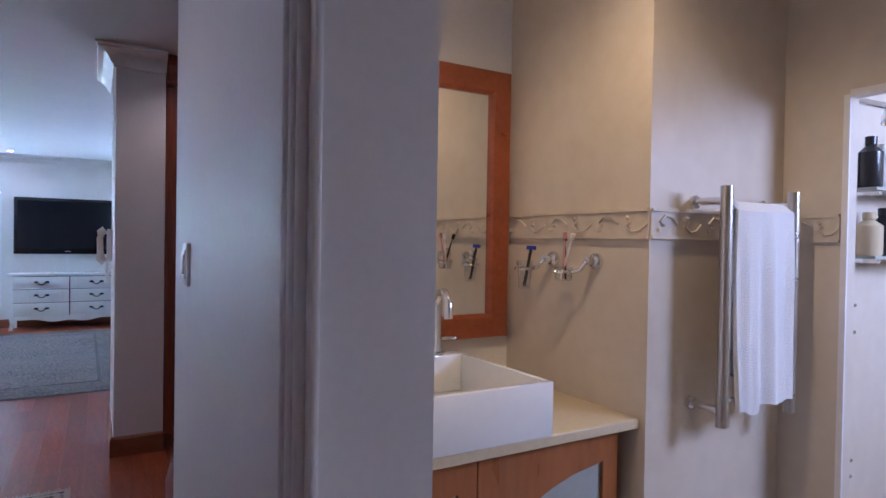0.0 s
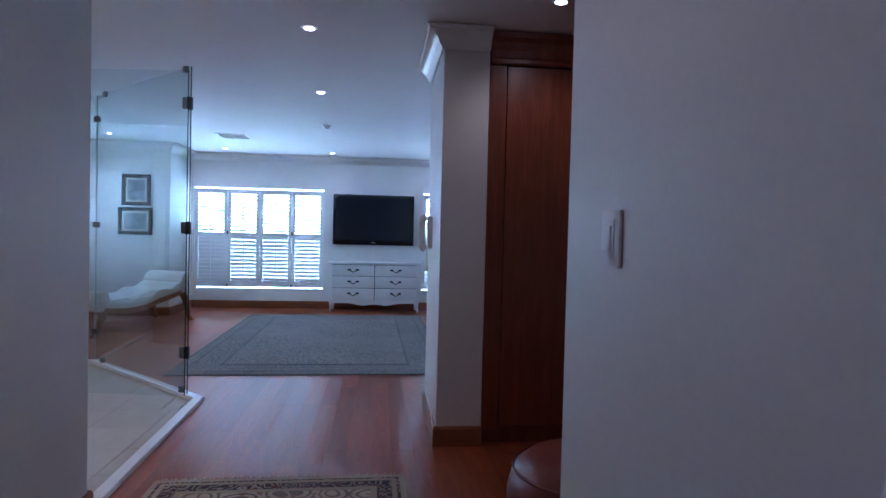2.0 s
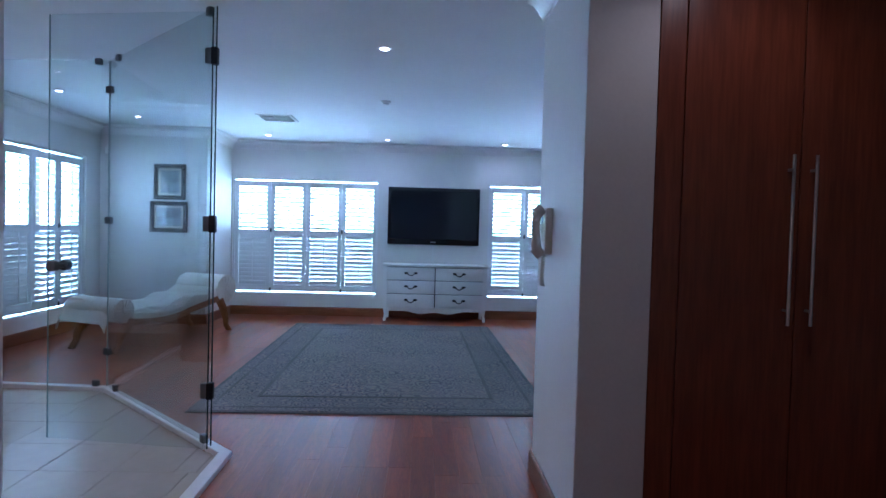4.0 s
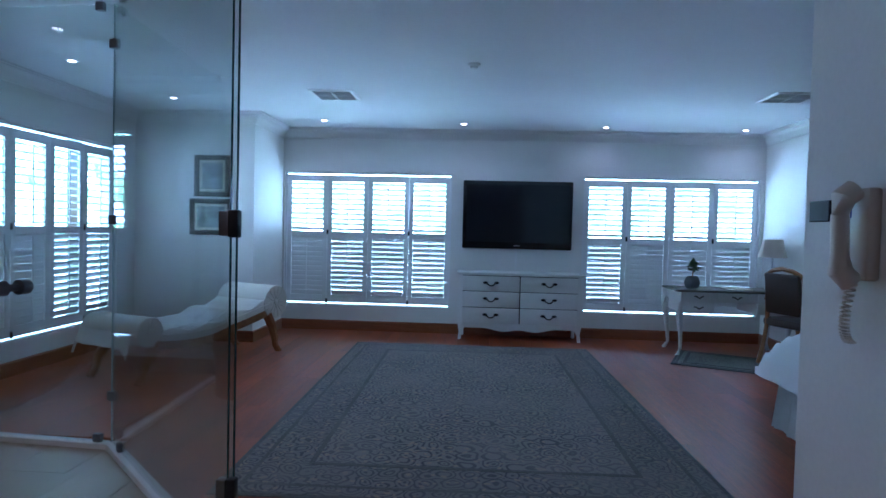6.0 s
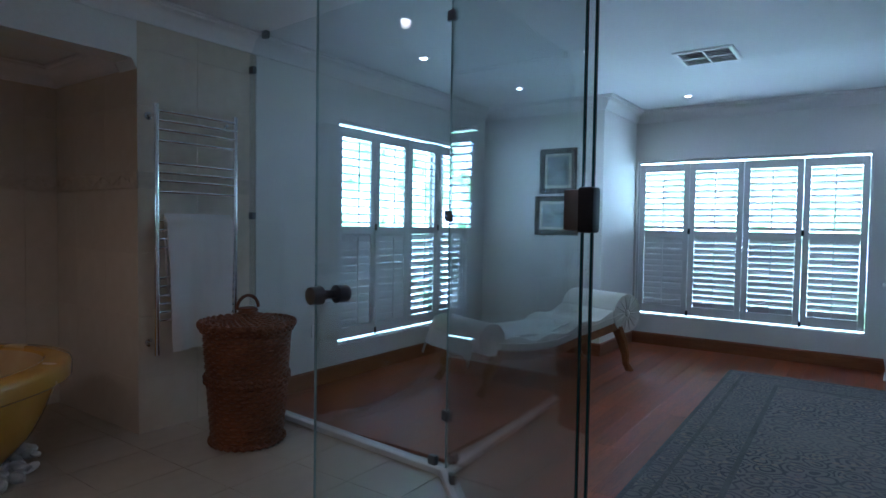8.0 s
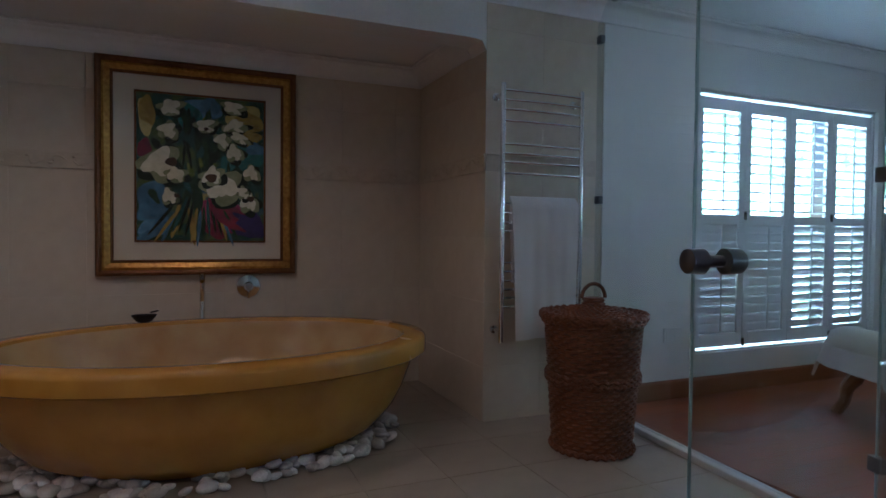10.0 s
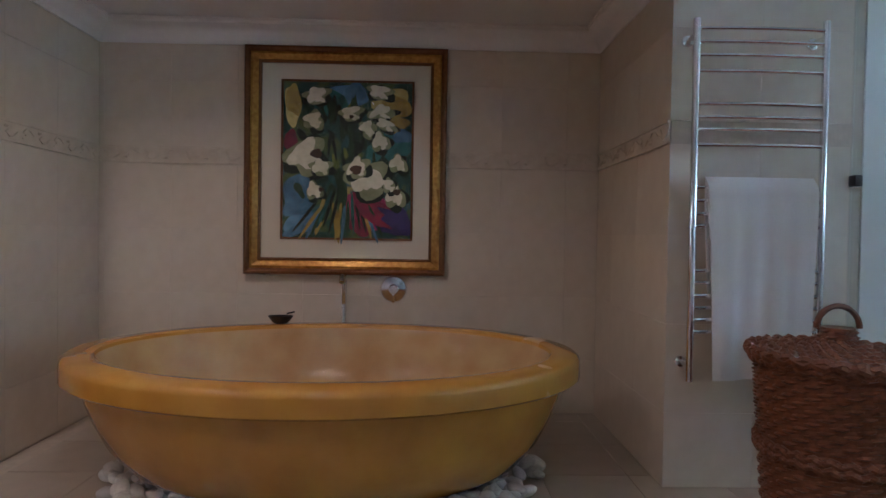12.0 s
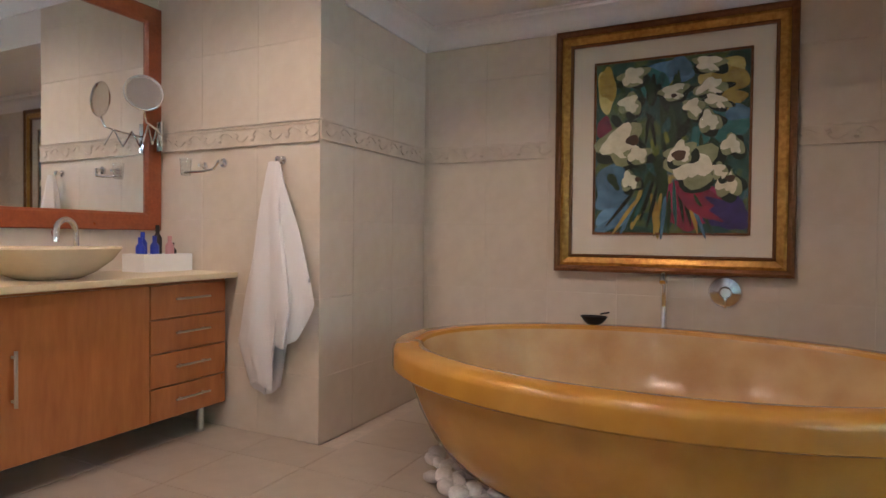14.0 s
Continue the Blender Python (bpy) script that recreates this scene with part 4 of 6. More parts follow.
towel = tagged(new("towel", mesh_of("towel", draped(0.46, 0.83, 0.50, 0.012, 3, 0.16), TOWEL, True)), "white bath towel hung over the chrome warmer", "towel")
towel.matrix_world = pose(XR + 0.006, 7.745, 1.335, 0, 0, 90)

robe_hook = thing("robe_hook", "small round chrome robe hook on cream tiles", "hook", pose(X_BATH, 3.885, 1.515, 0, 90, 0))
part("base", lathe([(0.022, 0), (0.022, 0.008), (0.010, 0.012), (0.010, 0.035), (0.018, 0.04), (0.018, 0.048), (0.01, 0.052)], 20), CHROME, robe_hook, "", True)


def hung_towel():
    """A bath towel hung from one point: folds that gather at the top and fan out below."""
    bm = bmesh.new()
    cols, rows = 40, 44
    grid = []
    for j in range(rows + 1):
        s = j / rows
        row = []
        for i in range(cols + 1):
            a = 2 * math.pi * i / cols
            spread = 0.035 + 0.165 * min(1, s * 1.25) ** 0.8
            if s > 0.8:
                spread *= 1 - (s - 0.8) * 1.9
            fold = 1 + 0.30 * math.sin(6 * a + 2.0 * s) * min(1, 3 * s) + 0.12 * noise.noise(Vector((a, s * 4, 2)))
            y = spread * fold * math.cos(a) + 0.03 * s * math.sin(3 * s)
            x = 0.32 * spread * fold * math.sin(a)
            low = 1.22 if math.cos(a) < 0.2 else 0.94
            low += 0.05 * math.sin(2 * a)
            row.append(bm.verts.new((x, y, -s * low)))
        grid.append(row)
    for a, b in zip(grid, grid[1:]):
        for i in range(cols):
            bm.faces.new((a[i], a[(i + 1) % (cols + 1)], b[(i + 1) % (cols + 1)], b[i]))
    bmesh.ops.remove_doubles(bm, verts=bm.verts, dist=0.0005)
    bmesh.ops.recalc_face_normals(bm, faces=bm.faces)
    return bm


ht = tagged(new("hand_towel", mesh_of("hand_towel", hung_towel(), TOWEL, True)), "white towel hung in folds from a chrome hook", "towel")
ht.matrix_world = pose(X_BATH + 0.075, 3.885, 1.50)

# ---- wicker laundry basket ----
basket = thing("laundry_basket", "tall round brown wicker laundry basket with a lid", "basket", pose(-4.01, 7.755, 0))


def woven(profile, steps=84, row_h=0.02):
    bm = bmesh.new()
    rings = []
    z, (r0, z0), (r1, z1) = 0, profile[0], profile[-1]
    n = round((z1 - z0) / row_h * 3)
    for j in range(n + 1):
        z = z0 + (z1 - z0) * j / n
        t = (z - z0) / (z1 - z0)
        r = r0 + (r1 - r0) * t
        band, ring = divmod(j, 3)
        rings.append([bm.verts.new(((r + (0.006 * (1 if (k // 2 + band) % 2 else -1) if ring == 1 else -0.005)) * math.cos(2 * math.pi * k / steps),
                                    (r + (0.006 * (1 if (k // 2 + band) % 2 else -1) if ring == 1 else -0.005)) * math.sin(2 * math.pi * k / steps), z)) for k in range(steps)])
    for a, b in zip(rings, rings[1:]):
        for k in range(steps):
            bm.faces.new((a[k], a[(k + 1) % steps], b[(k + 1) % steps], b[k]))
    bm.faces.new(rings[0][::-1]), bm.faces.new(rings[-1])
    return bm


def braid(r, z, thick, waves=30):
    pts = [((r + 0.004 * math.sin(waves * a)) * math.cos(a), (r + 0.004 * math.sin(waves * a)) * math.sin(a), z + 0.006 * math.cos(waves * a)) for a in [2 * math.pi * k / 120 for k in range(120)]]
    return tube(pts, thick, 6, True)


part("body", woven([(0.205, 0.0), (0.255, 0.68)]), WICKER, basket)
for r, z in ((0.212, 0.015), (0.237, 0.37), (0.238, 0.395), (0.258, 0.675)):
    part("band", joined(braid(r, z, 0.011), braid(r, z + 0.004, 0.011, -30)), WICKER, basket, "braided band")
lid_rings = [braid(0.03 + 0.0275 * k, 0.745 - 0.0062 * k, 0.013, 10 + 4 * k) for k in range(9)]
lid = part("lid", joined(lathe([(0.262, 0.69), (0.262, 0.70), (0.13, 0.73), (0.02, 0.745), (0.01, 0.74)], 36), *lid_rings), WICKER, basket, "woven lid with a raised knob")
part("lid_rim", joined(braid(0.268, 0.70, 0.015), braid(0.268, 0.708, 0.014, -34)), WICKER, basket)
part("lid_knob", moved(woven([(0.062, 0.0), (0.056, 0.055)], 24, 0.018), pose(0, 0, 0.738)), WICKER, lid)
part("lid_handle", tube([(0, 0.075 * math.cos(a), 0.79 + 0.075 * math.sin(a)) for a in [math.pi * k / 14 for k in range(15)]], 0.010, 8), WICKER, lid, "", True)

# ---- vanity with the bowl basin ----
VX1 = -2.15
vanity = thing("vanity_cabinet", "cherry wood vanity cabinet on short steel legs", "vanity cabinet")
part("body", boxes((X_BATH + 0.012, VX1, NV + 0.01, 3.468, 0.15, 0.862), bevel=0.003), CABINET, vanity)
dz = [0.152, 0.325, 0.50, 0.675, 0.85]
for lo, hi in zip(dz, dz[1:]):
    d = part("drawer_front", boxes((X_BATH + 0.025, -4.075, 3.468, 3.488, lo + 0.004, hi - 0.004), bevel=0.003), CABINET, vanity)
    part("handle", joined(tube([(-4.43, 3.512, (lo + hi) / 2 + 0.01), (-4.21, 3.512, (lo + hi) / 2 + 0.01)], 0.006, 8), boxes((-4.40, -4.39, 3.486, 3.512, (lo + hi) / 2 + 0.005, (lo + hi) / 2 + 0.015), (-4.25, -4.24, 3.486, 3.512, (lo + hi) / 2 + 0.005, (lo + hi) / 2 + 0.015))), STEEL, d, "", True)
for a, b, hx in ((-4.068, -3.395, -3.44), (-3.388, -2.72, -3.34), (-2.713, VX1 - 0.005, -2.2)):
    d = part("door", boxes((a, b, 3.468, 3.488, 0.155, 0.848), bevel=0.003), CABINET, vanity)
    part("handle", joined(tube([(hx, 3.515, 0.40), (hx, 3.515, 0.63)], 0.007, 8), boxes((hx - 0.005, hx + 0.005, 3.486, 3.515, 0.42, 0.43), (hx - 0.005, hx + 0.005, 3.486, 3.515, 0.60, 0.61))), STEEL, d, "", True)
for x in (-4.46, -3.4, -2.3):
    part("leg", moved(lathe([(0.026, 0.0), (0.026, 0.012), (0.02, 0.016), (0.02, 0.15)], 16), pose(x, 3.40, 0)), STEEL, vanity, "short steel leg", True)
    part("leg", moved(lathe([(0.026, 0.0), (0.026, 0.012), (0.02, 0.016), (0.02, 0.15)], 16), pose(x, 3.0, 0)), STEEL, vanity, "short steel leg", True)
tagged(new("stone_counter", mesh_of("stone_counter", boxes((X_BATH + 0.003, VX1 + 0.02, NV + 0.004, 3.56, 0.866, 0.897), bevel=0.004), STONE_TOP)), "cream stone worktop on the cherry vanity", "worktop")
bowl = thing("bowl_basin", "round cream stone bowl basin on the worktop", "basin", pose(-3.71, 3.27, 0.897))
part("bowl", lathe([(0.12, 0.0), (0.135, 0.004), (0.19, 0.03), (0.26, 0.085), (0.30, 0.14), (0.298, 0.147), (0.288, 0.145), (0.24, 0.085), (0.16, 0.035), (0.03, 0.025), (0.01, 0.025)], 48), BASIN_STONE, bowl, "", True)
part("drain", moved(lathe([(0.03, 0.0), (0.03, 0.006), (0.01, 0.008)], 20), pose(0, 0, 0.026)), CHROME, bowl, "", True)


def gooseneck(m, h, reach, label):
    tap = thing("basin_tap", label, "tap", m)
    part("base", lathe([(0.028, 0), (0.028, 0.01), (0.017, 0.015), (0.017, 0.05)], 20), CHROME, tap, "", True)
    arc = [(0, 0, 0.04), (0, 0, h * 0.72)] + [(reach / 2 - reach / 2 * math.cos(a), 0, h * 0.72 + reach / 2 * math.sin(a)) for a in [math.pi * k / 12 for k in range(1, 13)]] + [(reach, 0, h * 0.62)]
    part("neck", tube(arc, 0.0145, 14), CHROME, tap, "", True)
    part("nozzle", moved(lathe([(0.017, 0), (0.018, 0.05), (0.015, 0.055)], 16), pose(reach, 0, h * 0.58)), CHROME, tap, "", True)
    part("lever", boxes((-0.008, 0.008, 0.015, 0.07, 0.052, 0.062), bevel=0.003), CHROME, tap, "", True)
    return tap


gooseneck(pose(-3.97, 3.06, 0.897, 0, 0, 20), 0.29, 0.14, "tall curved chrome basin tap on the worktop")


def framed_mirror(m, w, h, fw, label):
    ob = thing("wall_mirror", label, "mirror", m)
    part("frame", frame_sweep([(0, 0), (0, 0.028), (0.006, 0.034), (fw - 0.015, 0.03), (fw, 0.018), (fw, 0)], w / 2, h / 2), FRAME_WOOD, ob)
    part("mirror_glass", boxes((-w / 2 + fw - 0.004, w / 2 - fw + 0.004, -h / 2 + fw - 0.004, h / 2 - fw + 0.004, 0.004, 0.010)), MIRROR, ob)
    return ob


framed_mirror(pose((X_BATH + VX1) / 2 + 0.0, NV, 1.80, 90, 0, 180), VX1 - X_BATH - 0.01, 1.34, 0.105, "large wall mirror in a cherry wood frame")
magnify = thing("shaving_mirror", "round chrome magnifying mirror on an arm", "shaving mirror", pose(-4.33, 3.10, 1.90))
part("ring", moved(joined(tube([(0.098 * math.cos(2 * math.pi * k / 36), 0.098 * math.sin(2 * math.pi * k / 36), 0) for k in range(36)], 0.008, 8, True)), pose(0, 0, 0, 80, 0, 150)), CHROME, magnify, "", True)
part("mirror_disc", moved(lathe([(0.096, -0.004), (0.096, 0.004)], 36), pose(0, 0, 0, 80, 0, 150)), MIRROR, magnify)
part("arm", tube([(0, 0, -0.10), (-0.02, -0.01, -0.16), (-0.10, -0.04, -0.18), (-0.19, -0.10, -0.2)], 0.006, 8), CHROME, magnify, "", True)
part("wall_plate", boxes((-0.205, -0.185, -0.165, -0.09, -0.30, -0.12), bevel=0.004), CHROME, magnify, "", True)
for k in range(4):
    part("arm_link", tube([(-0.19 + 0.045 * k, -0.10 + 0.02 * k, -0.27 + 0.10 * (k % 2)), (-0.145 + 0.045 * k, -0.08 + 0.02 * k, -0.17 - 0.10 * (k % 2))], 0.005, 6), CHROME, magnify, "", True)
glasses = thing("tumbler_holder", "chrome wall holder with a clear glass tumbler", "holder", pose(X_BATH, 3.40, 1.50))
part("rosette", moved(lathe([(0.026, 0), (0.026, 0.01), (0.012, 0.014), (0.012, 0.05)], 18), pose(0, 0.05, 0.02, 0, 90, 0)), CHROME, glasses, "", True)
part("arm", tube([(0.05, 0.05, 0.02), (0.06, 0.03, -0.02), (0.06, -0.05, -0.03), (0.06, -0.20, -0.03)], 0.008, 8), CHROME, glasses, "", True)
part("rosette", moved(lathe([(0.02, 0), (0.02, 0.01), (0.010, 0.014), (0.010, 0.05)], 18), pose(0, -0.10, 0.01, 0, 90, 0)), CHROME, glasses, "", True)
part("tumbler", moved(lathe([(0.028, -0.05), (0.034, 0.05), (0.032, 0.05), (0.026, -0.045)], 20), pose(0.065, -0.19, 0.0)), CLEAR_GLASS, glasses, "clear glass tumbler", True)
tray = thing("toiletry_box", "white box of toiletries on the worktop", "box", pose(-4.40, 3.13, 0.897))
part("box", joined(boxes((-0.16, 0.16, -0.09, 0.09, 0, 0.02), (-0.16, 0.16, -0.09, -0.075, 0.02, 0.10), (-0.16, 0.16, 0.075, 0.09, 0.02, 0.10), (-0.16, -0.145, -0.075, 0.075, 0.02, 0.10), (0.145, 0.16, -0.075, 0.075, 0.02, 0.10))), WHITE_PLASTIC, tray)


def bottle(x, y, z, r, h, material, label):
    ob = thing("bottle", label, "bottle", pose(x, y, z))
    part("flask", lathe([(r * 0.9, 0), (r, 0.01), (r, h * 0.7), (r * 0.45, h * 0.82), (r * 0.4, h * 0.84)], 16), material, ob, "", True)
    part("cap", moved(lathe([(r * 0.5, 0), (r * 0.5, h * 0.16), (r * 0.42, h * 0.17)], 14), pose(0, 0, h * 0.84)), material, ob, "", True)
    return ob


for k, (bx, mt, lb, hh) in enumerate(((0.13, BLUE_PLASTIC, "cobalt blue toiletry bottle in the box", 0.17), (0.085, BLUE_PLASTIC, "cobalt blue toiletry bottle in the box", 0.20), (0.04, BLUE_PLASTIC, "cobalt blue toiletry bottle in the box", 0.18),
                                      (-0.01, DARK_BOTTLE, "dark rounded bottle in the box", 0.24), (-0.06, PINK_PLASTIC, "pink capped bottle in the box", 0.18), (-0.11, DARK_BOTTLE, "small dark bottle in the box", 0.14))):
    bottle(-4.40 + bx, 3.13 + 0.02 * (-1) ** k, 0.917, 0.024, hh, mt, lb)
for ob in [o for o in scene.collection.objects if o.parent is None and o.name.split(".")[0] in (
        "bathtub", "pebble_bed", "bath_spout", "bath_mixer", "soap_dish", "painting", "robe_hook", "hand_towel", "vanity_cabinet", "stone_counter", "bowl_basin",
        "basin_tap", "wall_mirror", "shaving_mirror", "tumbler_holder", "toiletry_box", "bottle")]:
    ob.matrix_world = SIZE @ ob.matrix_basis
socket = thing("wall_socket", "white double wall socket above the baseboard", "socket", pose(X_BATH, 8.85, 0.44, 0, 90, 0))
part("plate", boxes((-0.05, 0.05, -0.075, 0.075, 0, 0.01), bevel=0.003), WHITE_PLASTIC, socket)
for y in (-0.036, 0.036):
    part("rocker", boxes((-0.025, 0.025, y - 0.02, y + 0.02, 0.01, 0.014), bevel=0.002), WHITE_PLASTIC, socket)

# ---- bedroom ----
tv = thing("television", "large black flat television mounted on the wall", "television", pose(-0.148, Y_TV, 1.545))
tw, th = 0.69, 0.43
part("housing", boxes((-tw, tw, -0.085, -0.02, -th, th), bevel=0.012), BLACK_PLASTIC, tv, "", True)
part("screen", boxes((-tw + 0.045, tw - 0.045, -0.0885, -0.083, -th + 0.085, th - 0.045)), SCREEN, tv, "dark glossy screen")
part("maker_mark", boxes((-0.04, 0.04, -0.0875, -0.084, -th + 0.038, -th + 0.048)), STEEL, tv)
part("wall_bracket", boxes((-0.25, 0.25, -0.022, 0.0, -0.2, 0.2)), IRON, tv)
part("cable_cover", boxes((-0.012, 0.012, -0.012, 0.0, -0.70, -th)), WHITE_PLASTIC, tv)

DX0, DX1, DYF = -0.865, 0.645, 12.00
dresser = thing("dresser", "white bombe chest with six drawers and dark swan handles", "chest of drawers", pose((DX0 + DX1) / 2, DYF, 0))
dw = (DX1 - DX0) / 2
outline = [(-dw + 0.005, 0.0), (-dw + 0.045, 0.0), (-dw + 0.052, 0.08), (-dw + 0.085, 0.145)]
n = 28
for k in range(n + 1):
    u = k / n
    x = (-dw + 0.085) + u * (2 * dw - 0.17)
    outline.append((x, 0.148 - 0.035 * math.sin(math.pi * u) ** 2 - 0.016 * math.cos(6 * math.pi * u) * math.sin(math.pi * u)))
outline += [(dw - 0.085, 0.145), (dw - 0.052, 0.08), (dw - 0.045, 0.0), (dw - 0.005, 0.0), (dw - 0.018, 0.10), (dw + 0.004, 0.22), (dw + 0.012, 0.40), (dw - 0.004, 0.62), (dw - 0.02, 0.80),
            (-dw + 0.02, 0.80), (-dw + 0.004, 0.62), (-dw - 0.012, 0.40), (-dw - 0.004, 0.22), (-dw + 0.018, 0.10)]
part("front_frame", prism(outline, 0.0, 0.03, "y"), WHITE_FURN, dresser)
part("carcass", boxes((-dw + 0.03, dw - 0.03, 0.03, 0.355, 0.17, 0.80)), WHITE_FURN, dresser)
for sx in (-1, 1):
    part("back_leg", boxes((sx * (dw - 0.05) - 0.02, sx * (dw - 0.05) + 0.02, 0.31, 0.355, 0, 0.17)), WHITE_FURN, dresser)
part("top", boxes((-dw - 0.022, dw + 0.022, -0.022, 0.362, 0.80, 0.83), bevel=0.009), WHITE_FURN, dresser, "", True)
rows_z = [(0.205, 0.395), (0.403, 0.593), (0.601, 0.785)]
drawer_pairs = [(-dw + 0.055, -0.006), (0.006, dw - 0.055)]
for z0, z1 in rows_z:
    for x0, x1 in drawer_pairs:
        d = part("drawer_front", boxes((x0 + 0.004, x1 - 0.004, -0.010, 0.0, z0, z1), bevel=0.004), WHITE_FURN, dresser, "", True)
        cx, cz = (x0 + x1) / 2, (z0 + z1) / 2
        bail = tube([(cx - 0.075, -0.016, cz + 0.012), (cx - 0.055, -0.03, cz + 0.016), (cx - 0.04, -0.034, cz - 0.006), (cx - 0.015, -0.036, cz - 0.022), (cx + 0.015, -0.036, cz - 0.022), (cx + 0.04, -0.034, cz - 0.006), (cx + 0.055, -0.03, cz + 0.016), (cx + 0.075, -0.016, cz + 0.012)], 0.0075, 8)
        plates = [moved(lathe([(0.03, 0), (0.028, 0.006), (0.012, 0.012)], 12, 1.0, 0.55), pose(cx + s * 0.068, -0.010, cz + 0.012, 90, 0, 0)) for s in (-1, 1)]
        part("handle", joined(bail, *plates), IRON, d, "dark iron swan-neck handle", True)
    # black strips stand in for the shade in the gaps between drawers
    part("rail_gap", boxes((-dw + 0.055, dw - 0.055, -0.004, 0.0, z1 + 0.001, z1 + 0.007)), IRON, dresser)
part("divider_gap", boxes((-0.005, 0.005, -0.004, 0.0, 0.205, 0.785)), IRON, dresser)


def flat_rug(name, m, w, l, field, border, edge, label, bw):
    ob = thing(name, label, "rug", m)
    part("binding", boxes((-w / 2, w / 2, -l / 2, l / 2, 0.001, 0.009)), edge, ob)
    bm = boxes((-w / 2 + 0.03, w / 2 - 0.03, -l / 2 + 0.03, l / 2 - 0.03, 0.009, 0.0115))
    part("border", bm, border, ob)
    part("border_stripe", frame_stripe(w / 2 - bw * 0.28, l / 2 - bw * 0.28, 0.025, 0.0115, 0.0125), edge, ob)
    part("field", boxes((-w / 2 + bw, w / 2 - bw, -l / 2 + bw, l / 2 - bw, 0.0115, 0.0135)), field, ob)
    part("field_stripe", frame_stripe(w / 2 - bw + 0.02, l / 2 - bw + 0.02, 0.03, 0.0115, 0.0145), edge, ob)
    return ob


def frame_stripe(hw, hl, t, z0, z1):
    return boxes((-hw, hw, -hl, -hl + t, z0, z1), (-hw, hw, hl - t, hl, z0, z1), (-hw, -hw + t, -hl + t, hl - t, z0, z1), (hw - t, hw, -hl + t, hl - t, z0, z1))


RUG_LINE = mat("rug_line", (0.18, 0.165, 0.16), 0.95, var=0.2, grain=60, bump=0.2)
flat_rug("bedroom_rug", pose(-0.66, 9.55, 0, 0, 0, 0.8), 2.64, 4.02, RUG_FIELD, RUG_BORDER, RUG_LINE, "large faded grey oriental rug on the wooden floor", 0.42)
runner = flat_rug("hall_rug", pose(-0.52, 4.42, 0, 0, 0, 1), 1.30, 1.56, RUNNER_FIELD, RUNNER_BORDER, RUNNER_EDGE, "small oriental rug in cream, navy and red", 0.17)
part("fringe", boxes(*[(-0.64 + 0.016 * k, -0.632 + 0.016 * k, 0.78, 0.80 + 0.012 * (k % 3), 0.001, 0.005) for k in range(81)]), RUNNER_EDGE, runner)

# chaise: local x along its length to the high end, -y its front
chaise = thing("chaise_longue", "teak chaise longue with rolled ends and cream upholstery", "chaise longue", pose(-3.34, 10.27, 0, 0, 0, 68))
LX, WY = 0.76, 0.33


def bolster(x, z, r, label):
    b = moved(lathe([(r * 0.15, -WY), (r * 0.94, -WY + 0.004), (r, -WY + 0.025), (r, WY - 0.025), (r * 0.94, WY - 0.004), (r * 0.15, WY)], 32), pose(x, 0, z, 90, 0, 0))
    ob = part("bolster", b, CREAM_CLOTH, chaise, label, True)
    for sy in (-1, 1):
        part("button", moved(lathe([(0.03, 0), (0.028, 0.008), (0.015, 0.014)], 16), pose(x, sy * WY, z, 90 if sy < 0 else -90, 0, 0)), CREAM_CLOTH, ob, "", True)
    for k in range(14):
        a = 2 * math.pi * k / 14
        part("pleat", tube([(x + 0.035 * math.cos(a), -WY - 0.003, z + 0.035 * math.sin(a)), (x + r * 0.88 * math.cos(a), -WY - 0.004, z + r * 0.88 * math.sin(a))], 0.006, 5), CREAM_CLOTH, ob)
    part("piping", tube([(x + r * 0.96 * math.cos(a), -WY + 0.004, z + r * 0.96 * math.sin(a)) for a in [2 * math.pi * k / 40 for k in range(40)]], 0.006, 6, True), CREAM_CLOTH, ob, "", True)
    return ob


bolster(LX, 0.535, 0.175, "large round bolster with a button and pleats")
bolster(-LX, 0.43, 0.125, "small round bolster with a button and pleats")


def seat_line(u):
    """Height of the rail's top from the low end (0) to the high end (1)."""
    return 0.34 - 0.035 * math.sin(math.pi * min(1, u * 1.6)) + 0.13 * max(0, u - 0.45) ** 1.3 / 0.46


seat_pts = [(-LX + 0.05 + (2 * LX - 0.12) * k / 24, seat_line(k / 24)) for k in range(25)]
part("rail", prism([(x, z - 0.065) for x, z in seat_pts] + [(x, z + 0.005) for x, z in seat_pts[::-1]], -WY + 0.005, -WY + 0.05, "y"), CHAISE_WOOD, chaise)
part("rail", prism([(x, z - 0.065) for x, z in seat_pts] + [(x, z + 0.005) for x, z in seat_pts[::-1]], WY - 0.05, WY - 0.005, "y"), CHAISE_WOOD, chaise)
part("seat", prism([(x, z - 0.02) for x, z in seat_pts] + [(x, z + 0.10 + 0.02 * math.sin(k)) for k, (x, z) in enumerate(seat_pts[::-1])], -WY + 0.012, WY - 0.012, "y", 0.008), CREAM_CLOTH, chaise, "cream cushion following the curve", True)
part("welt", tube([(x, -WY + 0.004, z + 0.06) for x, z in seat_pts], 0.008, 6), CREAM_CLOTH, chaise, "", True)
for sx, top in ((-1, 0.34), (1, 0.42)):
    for y in (-WY + 0.03, WY - 0.03):
        leg = [(sx * (LX - 0.10), y, top), (sx * (LX - 0.03), y, top - 0.12), (sx * (LX + 0.02), y, 0.16), (sx * (LX + 0.03), y, 0.08), (sx * (LX + 0.09), y, 0.0)]
        part("leg", tube(leg, 0.042, 8, taper=[1.2, 1.15, 0.9, 0.75, 0.85]), CHAISE_WOOD, chaise, "", True)
throw_bm = bmesh.new()
grid = []
